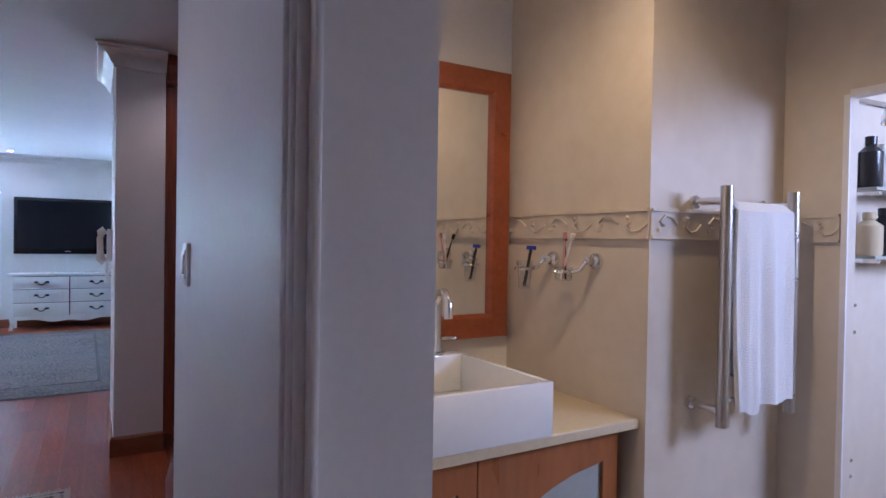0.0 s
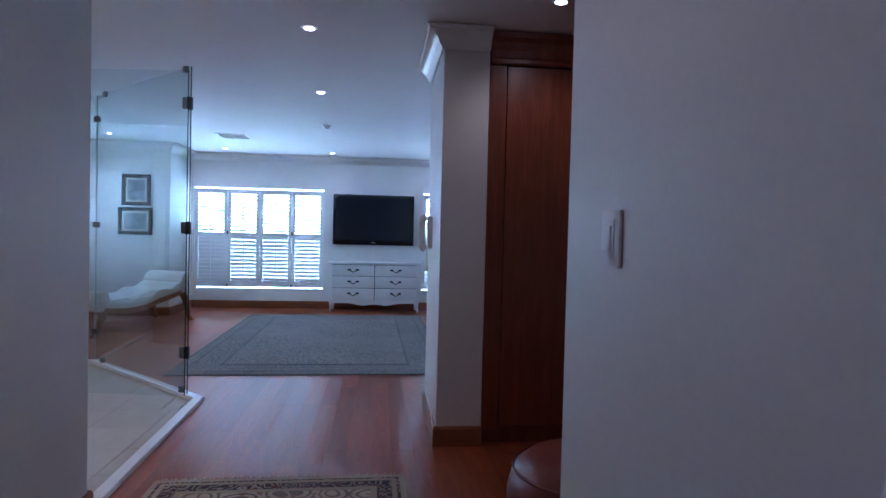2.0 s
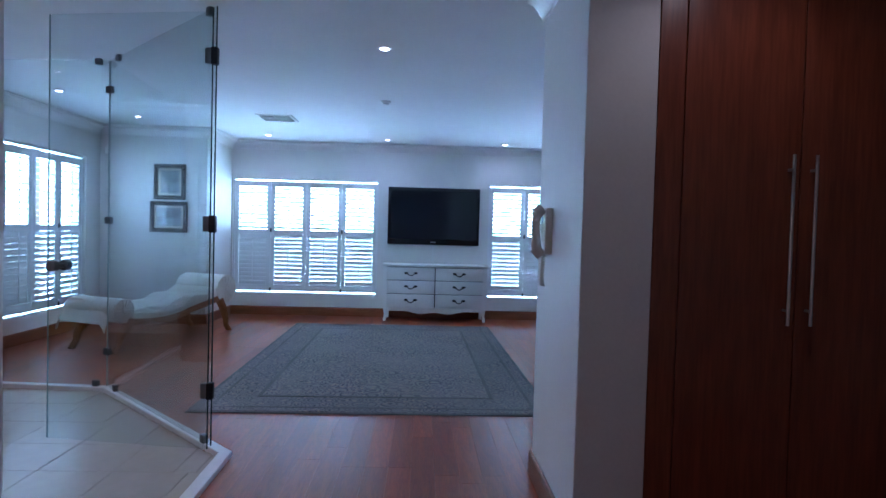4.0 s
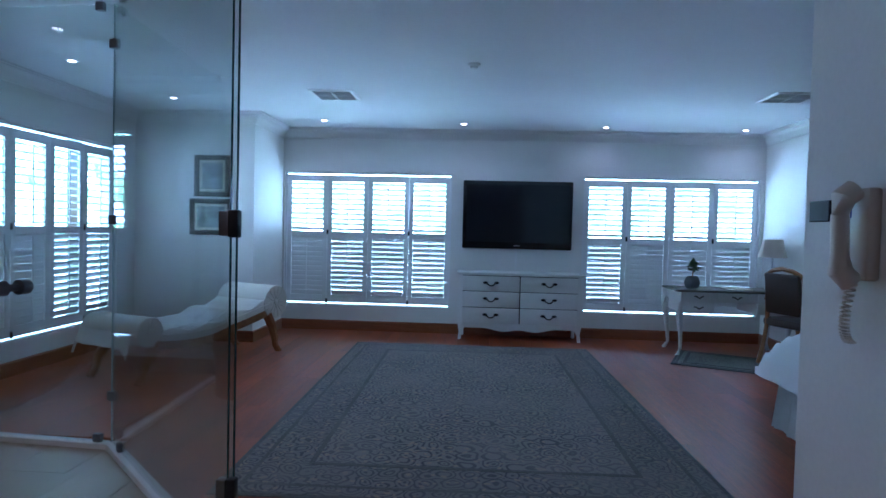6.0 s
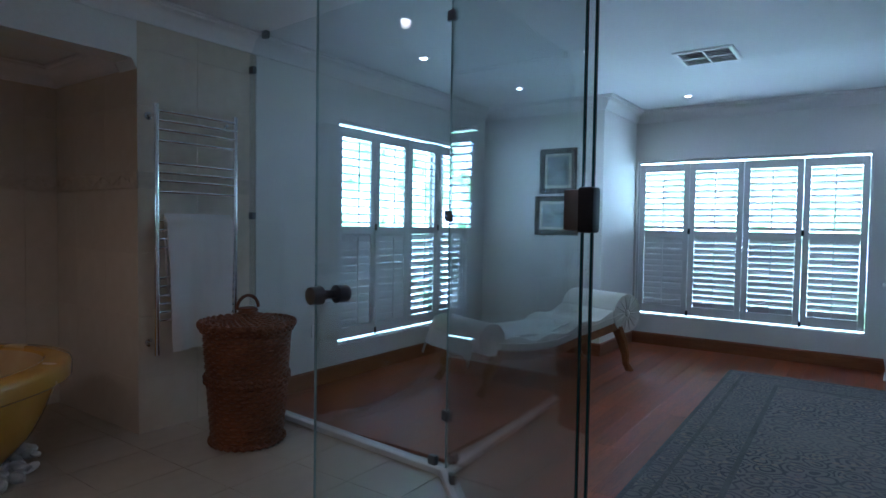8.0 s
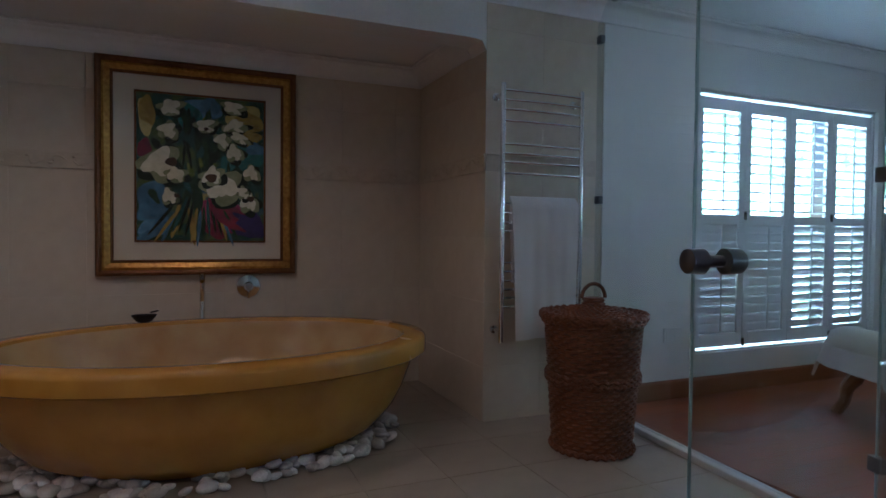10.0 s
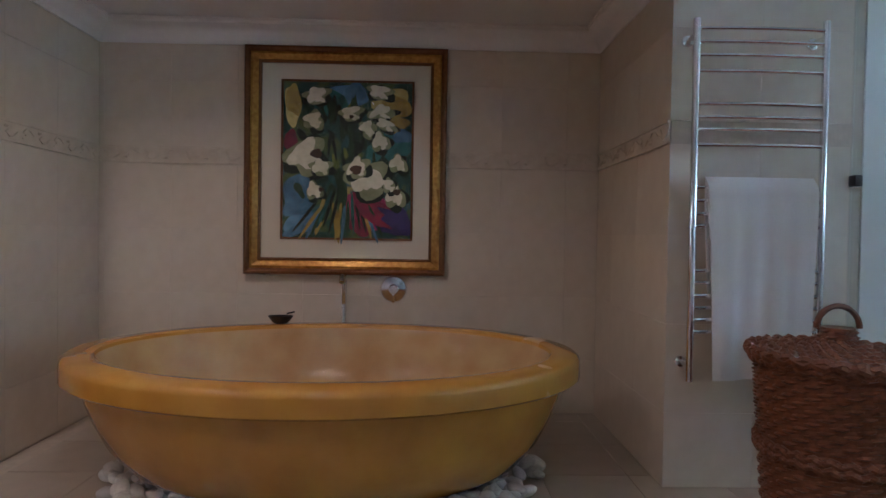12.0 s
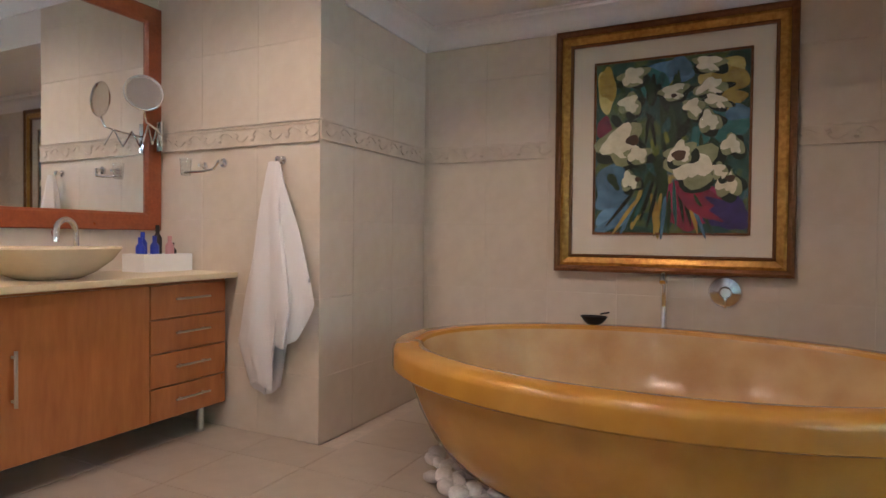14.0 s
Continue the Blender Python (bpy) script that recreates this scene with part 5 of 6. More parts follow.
for j in range(31):
    s = j / 30
    row = []
    for i in range(23):
        v = i / 22 * 2 - 1
        x = -LX - 0.17 + s * 1.15
        u = max(0, min(1, (x + LX) / (2 * LX)))
        over = seat_line(u) + 0.115 + (0.10 * math.exp(-((x + LX) / 0.13) ** 2))
        if x < -LX - 0.10:
            over -= (-(LX + 0.10) - x) * 2.4
        z = over + 0.03 * noise.noise(Vector((s * 5, v * 3, 1)))
        y = v * (0.34 - 0.10 * s) + 0.06 * (1 - s) + 0.03 * noise.noise(Vector((s * 4, 3, v))) + 0.03
        if abs(v) > 0.85 and s < 0.5:
            z -= (abs(v) - 0.85) * 0.6
        row.append(throw_bm.verts.new((x, y, z)))
    grid.append(row)
for a, b in zip(grid, grid[1:]):
    for i in range(22):
        throw_bm.faces.new((a[i], a[i + 1], b[i + 1], b[i]))
bmesh.ops.recalc_face_normals(throw_bm, faces=throw_bm.faces)
bmesh.ops.solidify(throw_bm, geom=list(throw_bm.faces), thickness=0.018)
throw = tagged(new("throw", mesh_of("throw", throw_bm, TOWEL, True)), "soft white throw draped over the chaise", "throw")
throw.matrix_world = pose(-3.34, 10.27, 0, 0, 0, 68)

PIC = mat("dark_picture_frame", (0.012, 0.013, 0.018), 0.6, var=0.1)
PHOTO = mat("pale_photograph", (0.36, 0.42, 0.46), 0.5, var=0.4, grain=9, second=(0.08, 0.10, 0.12), patch=6)
for cx, cz, hw, hh, kind in ((-3.675, 1.885, 0.205, 0.235, "upright"), (-3.685, 1.42, 0.245, 0.205, "wide")):
    pic = thing("picture", f"small {kind} photograph in a dark frame behind glass", "picture", pose(cx, Y_PIC, cz, 90, 0, 0), "pair of framed photographs")
    part("frame", frame_sweep([(0, 0), (0, 0.022), (0.01, 0.026), (0.05, 0.02), (0.055, 0.012), (0.055, 0)], hw, hh), PIC, pic)
    part("mount", boxes((-hw + 0.05, hw - 0.05, -hh + 0.05, hh - 0.05, 0.003, 0.006)), MOUNT, pic)
    part("photograph", boxes((-hw + 0.085, hw - 0.085, -hh + 0.085, hh - 0.085, 0.006, 0.007)), PHOTO, pic)
    part("glazing", boxes((-hw + 0.053, hw - 0.053, -hh + 0.053, hh - 0.053, 0.009, 0.011)), CLEAR_GLASS, pic).visible_shadow = False
sensor = thing("motion_detector", "small white alarm sensor in the wall corner", "sensor", pose(X_BATH + 0.10, Y_PIC - 0.05, 2.28, 0, 0, 45))
part("case", boxes((-0.03, 0.03, -0.03, 0.02, -0.055, 0.055), bevel=0.01), WHITE_PLASTIC, sensor, "", True)

# writing desk, chair, mat, lamp, plant
desk = thing("writing_desk", "cream painted desk with a dark top and curved legs", "desk", pose(1.60, 11.42, 0))
part("desktop", boxes((-0.02, 1.26, -0.02, 0.56, 0.715, 0.74), bevel=0.006), DARK_TOP, desk, "dark wooden top", True)
part("apron", boxes((0.03, 1.21, 0.01, 0.53, 0.61, 0.715)), WHITE_FURN, desk)
for x0, x1 in ((0.04, 0.39), (0.85, 1.20)):
    part("pedestal", boxes((x0, x1, 0.012, 0.52, 0.48, 0.61), bevel=0.004), WHITE_FURN, desk)
for x0, x1, z0, z1 in ((0.05, 0.38, 0.62, 0.705), (0.05, 0.38, 0.49, 0.60), (0.42, 0.83, 0.62, 0.705), (0.86, 1.19, 0.62, 0.705), (0.86, 1.19, 0.49, 0.60)):
    d = part("drawer_front", boxes((x0, x1, 0.0, 0.012, z0, z1), bevel=0.003), WHITE_FURN, desk, "", True)
    cx, cz = (x0 + x1) / 2, (z0 + z1) / 2
    part("handle", tube([(cx - 0.05, -0.004, cz + 0.008), (cx - 0.03, -0.02, cz + 0.006), (cx, -0.024, cz - 0.014), (cx + 0.03, -0.02, cz + 0.006), (cx + 0.05, -0.004, cz + 0.008)], 0.007, 6), IRON, d, "dark iron bail handle", True)
for x, sx in ((0.04, -1), (1.20, 1)):
    for y, sy in ((0.04, -1), (0.50, 1)):
        part("leg", tube([(x, y, 0.60), (x + sx * 0.02, y + sy * 0.02, 0.46), (x, y, 0.25), (x - sx * 0.01, y - sy * 0.01, 0.08), (x + sx * 0.03, y + sy * 0.02, 0.0)], 0.032, 8, taper=[1.2, 1.25, 0.75, 0.55, 0.8]), WHITE_FURN, desk, "", True)
plant = thing("potted_plant", "small leafy plant in a round grey pot on the desk", "plant", pose(1.80, 11.60, 0.74))
part("pot", lathe([(0.05, 0), (0.075, 0.02), (0.085, 0.07), (0.07, 0.125), (0.055, 0.14), (0.048, 0.135), (0.03, 0.11)], 24), POT, plant, "", True)
part("stem", tube([(0, 0, 0.1), (0.005, 0, 0.18), (0.015, 0.01, 0.24)], 0.007, 6), CHAISE_WOOD, plant, "", True)
leaf_bm = prism([(0, -0.006), (0.03, -0.022), (0.06, -0.016), (0.085, 0), (0.06, 0.016), (0.03, 0.022), (0, 0.006)], 0, 0.002, "z")
leaf_me = mesh_of("leaf", leaf_bm, LEAF)
rl = random.Random(9)
for k in range(30):
    piece("leaf", leaf_me, plant, pose(0.012 + rl.uniform(-0.02, 0.02), rl.uniform(-0.02, 0.02), 0.23 + rl.uniform(-0.03, 0.05), rl.uniform(-30, 30), rl.uniform(-60, 15), k * 47))
lamp = thing("table_lamp", "slim table lamp with a pleated cream shade", "table lamp", pose(2.76, 11.78, 0.74))
part("stand", lathe([(0.07, 0), (0.07, 0.015), (0.02, 0.03), (0.014, 0.06), (0.02, 0.12), (0.012, 0.2), (0.012, 0.40)], 20), WHITE_FURN, lamp, "", True)
part("shade", joined(lathe([(0.155, 0.37), (0.13, 0.45), (0.105, 0.575), (0.10, 0.575), (0.125, 0.45), (0.15, 0.372)], 32)), SHADE, lamp, "", True)
paper = tagged(new("magazine", mesh_of("magazine", boxes((2.20, 2.44, 11.52, 11.80, 0.741, 0.75), bevel=0.002), MOUNT)), "pale magazine lying on the desk", "magazine")
desk_mat = flat_rug("desk_rug", pose(2.22, 11.06, 0, 0, 0, -24), 1.45, 0.85, MAT_FIELD, MAT_FIELD, RUG_EDGE, "small dark patterned rug under the desk chair", 0.13)
chair = thing("desk_chair", "open-armed carved wooden chair with dark leather seat", "armchair", pose(2.70, 11.02, 0.013, 0, 0, 110))
# local -y is the front
for x in (-0.25, 0.25):
    part("front_leg", tube([(x, -0.24, 0.42), (x, -0.26, 0.30), (x * 0.95, -0.23, 0.12), (x, -0.26, 0.0)], 0.024, 8, taper=[1.3, 1.2, 0.75, 0.9]), CHAISE_WOOD, chair, "", True)
    part("back_leg", tube([(x * 0.9, 0.22, 0.95), (x * 0.9, 0.20, 0.6), (x * 0.9, 0.2, 0.42), (x * 0.9, 0.24, 0.2), (x * 0.9, 0.3, 0.0)], 0.022, 8), CHAISE_WOOD, chair, "", True)
    part("arm", tube([(x, 0.2, 0.68), (x * 1.1, 0.0, 0.66), (x * 1.15, -0.14, 0.655), (x * 1.12, -0.18, 0.63), (x, -0.14, 0.42)], 0.02, 8), CHAISE_WOOD, chair, "", True)
part("seat", boxes((-0.27, 0.27, -0.26, 0.22, 0.40, 0.49), bevel=0.03), BROWN_LEATHER, chair, "dark leather seat", True)
part("backrest", moved(boxes((-0.21, 0.21, -0.03, 0.03, 0.0, 0.42), bevel=0.025), pose(0, 0.215, 0.54, -6, 0, 0)), BROWN_LEATHER, chair, "dark leather back pad", True)
part("crest_rail", tube([(-0.23, 0.23, 0.93), (-0.12, 0.25, 0.99), (0, 0.26, 1.01), (0.12, 0.25, 0.99), (0.23, 0.23, 0.93)], 0.024, 8), CHAISE_WOOD, chair, "", True)

bed = thing("bed", "made bed with a white duvet and valance", "bed", pose(1.48, 9.06, 0))
part("base", boxes((0.06, 2.10, -1.80, -0.06, 0.10, 0.36)), WHITE_CLOTH, bed)


def skirt():
    bm = bmesh.new()
    top, low = [], []
    pts = [(0.06 + 2.0 * (1 - k / 60), -0.03) for k in range(60)] + [(0.03, -0.06 - 1.74 * k / 60) for k in range(61)]
    for k, (x, y) in enumerate(pts):
        w = 0.014 * math.sin(k * 0.9) + 0.008 * math.sin(k * 2.3)
        flare = 0.04
        top.append(bm.verts.new((x, y, 0.38)))
        low.append(bm.verts.new((x + (w - flare if k >= 60 else 0), y + (0 if k >= 60 else w + flare), 0.006)))
    for k in range(len(pts) - 1):
        bm.faces.new((top[k], top[k + 1], low[k + 1], low[k]))
    bmesh.ops.solidify(bm, geom=list(bm.faces), thickness=0.006)
    return bm


part("valance", skirt(), WHITE_CLOTH, bed, "gathered white valance", True)
duv = bmesh.new()
bmesh.ops.create_grid(duv, x_segments=44, y_segments=40, size=0.5)
for v in duv.verts:
    x, y = (v.co.x + 0.5) * 2.28 - 0.10, v.co.y * 1.98 - 0.93
    edge = min(x + 0.10, 0.06 - y + 0.0, y + 1.92)
    z = 0.70 + 0.02 * noise.noise(Vector((x * 3, y * 3, 4)))
    if edge < 0.26:
        z -= 0.30 * (1 - edge / 0.26) ** 2.2
    v.co = Vector((x + 0.02 * noise.noise(Vector((y * 4, 1, x))), y, z))
bmesh.ops.solidify(duv, geom=list(duv.faces), thickness=0.05)
part("duvet", duv, WHITE_CLOTH, bed, "thick white duvet", True)
part("mattress", boxes((0.03, 2.10, -1.82, -0.04, 0.36, 0.62), bevel=0.03), WHITE_CLOTH, bed, "", True)

# ---- dressing area and hall ----
YW = 5.675
wardrobe = thing("wardrobe", "floor-to-ceiling dark cherry wardrobe with steel handles", "wardrobe")
part("carcass", boxes((0.625, 3.09, YW + 0.02, 6.395, 0.10, 2.40)), WARDROBE, wardrobe)
part("plinth", boxes((0.64, 3.08, YW + 0.06, 6.395, 0.0, 0.10)), WARDROBE, wardrobe)
part("side_stile", boxes((0.622, 0.73, YW - 0.004, YW + 0.02, 0.10, 2.40), bevel=0.003), WARDROBE, wardrobe)
prof = [(-0.02, 0.0), (-0.028, 0.012), (-0.028, 0.03), (-0.02, 0.045), (-0.016, 0.09), (-0.03, 0.135), (-0.052, 0.16), (-0.055, 0.195), (0.10, 0.195), (0.10, 0.0)]
part("cornice", prism([(YW + a, 2.405 + b) for a, b in prof], 0.625, 3.09, "x"), WARDROBE, wardrobe, "moulded cherry cornice")
for x0, x1, hx in ((0.735, 1.218, 1.172), (1.222, 1.752, 1.266)):
    d = part("door", boxes((x0, x1, YW, YW + 0.02, 0.125, 2.398), bevel=0.003), WARDROBE, wardrobe)
    part("handle", joined(tube([(hx, YW - 0.035, 0.985), (hx, YW - 0.035, 1.675)], 0.0065, 8), boxes((hx - 0.005, hx + 0.005, YW - 0.035, YW, 1.04, 1.05), (hx - 0.005, hx + 0.005, YW - 0.035, YW, 1.61, 1.62))), STEEL, d, "slim steel bar handle", True)
for x0, x1 in ((1.757, 2.25), (2.255, 2.67), (2.675, 3.085)):
    part("door", boxes((x0, x1, YW, YW + 0.02, 0.978, 2.398), bevel=0.003), WARDROBE, wardrobe)
    for hi, lo in ((0.972, 0.776), (0.770, 0.580), (0.574, 0.380), (0.374, 0.125)):
        d = part("drawer_front", boxes((x0, x1, YW, YW + 0.02, lo, hi), bevel=0.003), WARDROBE, wardrobe)
        zc = (lo + hi) / 2 + 0.005
        hx = x0 + 0.13
        part("handle", joined(tube([(hx, YW - 0.03, zc), (hx + 0.24, YW - 0.03, zc)], 0.006, 8), boxes((hx + 0.02, hx + 0.03, YW - 0.03, YW, zc - 0.005, zc + 0.005), (hx + 0.21, hx + 0.22, YW - 0.03, YW, zc - 0.005, zc + 0.005))), STEEL, d, "slim steel bar handle", True)
pouf = thing("pouf", "round red-brown leather pouf on the wooden floor", "pouf", pose(0.86, 4.42, 0))
part("cover", lathe([(0.24, 0.0), (0.30, 0.03), (0.335, 0.12), (0.34, 0.24), (0.315, 0.34), (0.24, 0.395), (0.10, 0.41), (0.01, 0.412)], 40), RED_LEATHER, pouf, "", True)
for z, r in ((0.10, 0.332), (0.345, 0.315)):
    part("seam", tube([(r * math.cos(2 * math.pi * k / 48), r * math.sin(2 * math.pi * k / 48), z) for k in range(48)], 0.006, 6, True), RED_LEATHER, pouf, "", True)

switch = thing("light_switch", "white rocker light switch on the hall wall", "light switch", pose(X_HALL_R, 3.212, 1.335, 0, -90, 0))
part("plate", boxes((-0.062, 0.062, -0.05, 0.05, 0.0, 0.011), bevel=0.005), WHITE_PLASTIC, switch, "", True)
part("inner_frame", boxes((-0.042, 0.042, -0.030, 0.030, 0.011, 0.014), bevel=0.002), WHITE_PLASTIC, switch, "", True)
part("rocker", moved(boxes((-0.028, 0.028, -0.02, 0.02, 0.0, 0.008), bevel=0.003), pose(0, 0, 0.012, 0, 5, 0)), WHITE_PLASTIC, switch, "", True)
phone = thing("intercom_handset", "beige intercom handset with a coiled cord on the wall", "intercom", pose(0.33, 6.25, 1.34))
part("base", boxes((-0.035, 0.0, -0.045, 0.05, -0.11, 0.12), bevel=0.008), BEIGE_PLASTIC, phone, "", True)
part("handset", tube([(-0.045, -0.005, 0.115), (-0.072, -0.005, 0.095), (-0.078, -0.005, 0.05), (-0.075, -0.005, -0.04), (-0.072, -0.005, -0.09), (-0.045, -0.005, -0.115)], 0.028, 10, taper=[1.05, 1.05, 0.75, 0.75, 1.05, 1.05]), BEIGE_PLASTIC, phone, "", True)
part("cord", tube([(-0.03 + 0.011 * math.cos(k * 0.9), 0.01 + 0.011 * math.sin(k * 0.9) + 0.03 * math.sin(math.pi * k / 120), -0.11 - 0.16 * math.sin(math.pi * k / 240)) for k in range(121)], 0.003, 5), BEIGE_PLASTIC, phone, "coiled cord")
part("label_plate", boxes((-0.037, -0.034, 0.02, 0.048, 0.045, 0.075)), BLUE_PLASTIC, phone)
card = thing("key_pad", "small dark control pad above the handset", "control pad", pose(0.33, 6.46, 1.41))
part("plate", boxes((-0.012, 0, -0.05, 0.05, -0.03, 0.03), bevel=0.003), IRON, card)

# ---- ceiling fittings ----
downlight = thing("downlight", "small recessed ceiling downlight, switched on", "downlight", pose(SPOTS[0][0], SPOTS[0][1], CEIL), "ceiling downlights")
part("rim", lathe([(0.048, 0.0), (0.05, -0.004), (0.046, -0.008), (0.036, -0.007), (0.034, 0.0)], 24), LENS_METAL, downlight, "", True)
part("bulb", moved(lathe([(0.03, -0.0055), (0.026, -0.0085), (0.01, -0.0095)], 18), pose(0, 0, 0)), BULB, downlight)
for sx, sy, _, _ in SPOTS[1:]:
    copy_thing(downlight, pose(sx, sy, CEIL))
for vx, vy in ((-2.05, 10.40), (2.14, 10.30)):
    vent = thing("ceiling_vent", "square white ceiling air vent with dark slots", "air vent", pose(vx, vy, CEIL), "ceiling vents")
    part("frame", frame_sweep([(0, 0), (0, -0.006), (0.01, -0.012), (0.03, -0.012), (0.035, 0)], 0.21, 0.21), WHITE_PLASTIC, vent)
    # black sheet in place of the unlit duct behind the slots
    part("backing", boxes((-0.18, 0.18, -0.18, 0.18, -0.003, -0.001)), IRON, vent)
    for k in range(4):
        q, w2 = divmod(k, 2)
        for j in range(4):
            y = (-0.165 if q else 0.01) + 0.042 * j + 0.01
            x = -0.172 if w2 else 0.006
            part("slat", moved(boxes((x, x + 0.166, -0.012, 0.012, -0.002, 0.002)), pose(0, y + 0.01, -0.008, 25, 0, 0)), WHITE_PLASTIC, vent)
    part("cross_bar", boxes((-0.18, 0.18, -0.006, 0.006, -0.013, -0.003), (-0.006, 0.006, -0.18, -0.006, -0.013, -0.003), (-0.006, 0.006, 0.006, 0.18, -0.013, -0.003)), WHITE_PLASTIC, vent)
smoke = thing("smoke_detector", "round pale smoke detector on the ceiling", "smoke detector", pose(-0.71, 9.30, CEIL))
part("base", lathe([(0.05, 0), (0.05, -0.012), (0.045, -0.016), (0.03, -0.02), (0.028, -0.034), (0.02, -0.038)], 24), LENS_METAL, smoke, "", True)

# ---- small bathroom ----
MY = 3.35
cab1 = thing("basin_cabinet", "cherry basin cabinet with frosted glass doors", "vanity cabinet")
part("body", boxes((0.628, 1.69, 2.72, MY - 0.01, 0.10, 0.833)), CABINET, cab1)
for a, b in ((0.63, 1.13), (1.135, 1.665)):
    d = part("door", joined(boxes((a, a + 0.06, 2.69, 2.72, 0.11, 0.823), (b - 0.06, b, 2.69, 2.72, 0.11, 0.823), (a + 0.06, b - 0.06, 2.69, 2.72, 0.11, 0.17)),
                            prism([(a + 0.06, 0.823), (b - 0.06, 0.823), (b - 0.06, 0.735), ((a + b) / 2 + 0.08, 0.715), ((a + b) / 2, 0.69), ((a + b) / 2 - 0.08, 0.655), (a + 0.06, 0.63)], 2.69, 2.72, "y")), CABINET, cab1)
    part("glass_panel", boxes((a + 0.05, b - 0.05, 2.702, 2.71, 0.15, 0.76)), FROSTED, d, "frosted glass panel")
    part("knob", moved(lathe([(0.006, 0), (0.006, 0.015), (0.016, 0.02), (0.016, 0.03), (0.008, 0.034)], 16), pose(a + 0.03 if a > 1 else b - 0.03, 2.69, 0.66, 90, 0, 0)), CHROME, d, "", True)
tagged(new("basin_worktop", mesh_of("basin_worktop", boxes((0.628, 1.707, 2.64, MY - 0.003, 0.836, 0.868), bevel=0.004), STONE_TOP)), "cream stone worktop in the small bathroom", "worktop")
sink = thing("square_basin", "square white ceramic basin on the stone worktop", "basin", pose(1.135, 2.90, 0.868))
hw, hd, hh, wt = 0.215, 0.265, 0.155, 0.022
part("shell", boxes((-hw + wt, hw - wt, -hd + wt, hd - wt, 0.005, 0.03), (-hw, hw, -hd, -hd + wt, 0, hh), (-hw, hw, hd - wt * 3, hd, 0, hh), (-hw, -hw + wt, -hd + wt, hd - wt * 3, 0, hh), (hw - wt, hw, -hd + wt, hd - wt * 3, 0, hh), bevel=0.004), CERAMIC, sink, "", True)
part("drain", moved(lathe([(0.025, 0), (0.025, 0.005), (0.01, 0.006)], 18), pose(-0.02, -0.03, 0.03)), CHROME, sink, "", True)
gooseneck(pose(1.25, 3.13, 1.02, 0, 0, -100), 0.24, 0.10, "curved chrome tap on the square basin")
framed_mirror(pose(1.20, MY, 1.565, 90, 0, 0), 0.98, 1.07, 0.095, "wall mirror in a red-brown wooden frame")
for y, kind in ((3.09, "razor"), (2.87, "brush")):
    cup = thing("cup_holder", "chrome wall holder with a glass cup" if kind == "razor" else "chrome wall holder with toothbrushes in a cup", "holder", pose(1.71, y, 1.335))
    part("rosette", moved(lathe([(0.028, 0), (0.028, 0.012), (0.02, 0.022), (0.012, 0.024), (0.012, 0.05)], 20), pose(0, -0.03, 0.02, 0, -90, 0)), CHROME, cup, "", True)
    part("arm", tube([(-0.05, -0.03, 0.02), (-0.06, -0.01, -0.01), (-0.065, 0.03, -0.02)], 0.008, 8), CHROME, cup, "", True)
    part("ring", tube([(-0.07 + 0.034 * math.cos(2 * math.pi * k / 24), 0.06 + 0.034 * math.sin(2 * math.pi * k / 24), -0.02) for k in range(24)], 0.006, 6, True), CHROME, cup, "", True)
    if kind == "razor":
        part("glass", moved(lathe([(0.022, -0.075), (0.031, 0.03), (0.029, 0.03), (0.02, -0.07)], 20), pose(-0.07, 0.06, -0.02)), CLEAR_GLASS, cup, "", True)
        item = thing("razor", "dark safety razor standing in the glass", "razor", pose(1.64, y + 0.06, 1.25, 0, 12, 0))
        part("handle", tube([(0, 0, 0), (0, 0, 0.14)], 0.006, 8), DARK_BOTTLE, item)
        part("head", boxes((-0.008, 0.008, -0.022, 0.022, 0.14, 0.155), bevel=0.003), BLUE_PLASTIC, item)
    else:
        part("dish", moved(lathe([(0.03, -0.03), (0.033, 0.015), (0.03, 0.015), (0.027, -0.026)], 20), pose(-0.07, 0.06, -0.02)), CLEAR_GLASS, cup, "", True)
        for k, (tx, ty, mt) in enumerate(((-14, 10, DARK_BOTTLE), (8, -6, PINK_PLASTIC), (16, 4, WHITE_PLASTIC))):
            item = thing("toothbrush", "toothbrush standing in the cup", "toothbrush", pose(1.64, y + 0.05 + 0.012 * k, 1.29, tx, ty, 0), "toothbrushes")
            part("handle", tube([(0, 0, 0), (0, 0, 0.09), (0, 0, 0.15)], 0.004, 6, taper=[1, 1, 0.6]), mt, item)
            part("head", boxes((-0.005, 0.009, -0.005, 0.005, 0.14, 0.165), bevel=0.002), mt, item)
bar = thing("towel_rail", "upright brushed steel towel rail on cream tiles", "towel rail")
for x in (1.915, 2.28):
    part("upright", tube([(x, 2.50, 0.85), (x, 2.50, 1.60)], 0.019, 14), STEEL, bar, "", True)
    for z in (1.555, 0.90):
        part("bracket", moved(lathe([(0.022, 0), (0.022, 0.012), (0.012, 0.016), (0.012, 0.11)], 16), pose(x, 2.62, z, 90, 0, 0)), CHROME, bar, "", True)
for k in range(9):
    part("rung", tube([(1.915, 2.50, 0.93 + 0.075 * k), (2.28, 2.50, 0.93 + 0.075 * k)], 0.008, 8), STEEL, bar, "", True)
t2 = tagged(new("towel", mesh_of("towel", draped(0.30, 0.66, 0.55, 0.014, 8, 0.02), TOWEL, True)), "thick cream towel folded over the steel rail", "towel")
t2.matrix_world = pose(2.10, 2.50, 1.55)
caddy = thing("shower_shelf", "glass shower shelves with steel brackets", "shelf", pose(2.99, 2.55, 0))
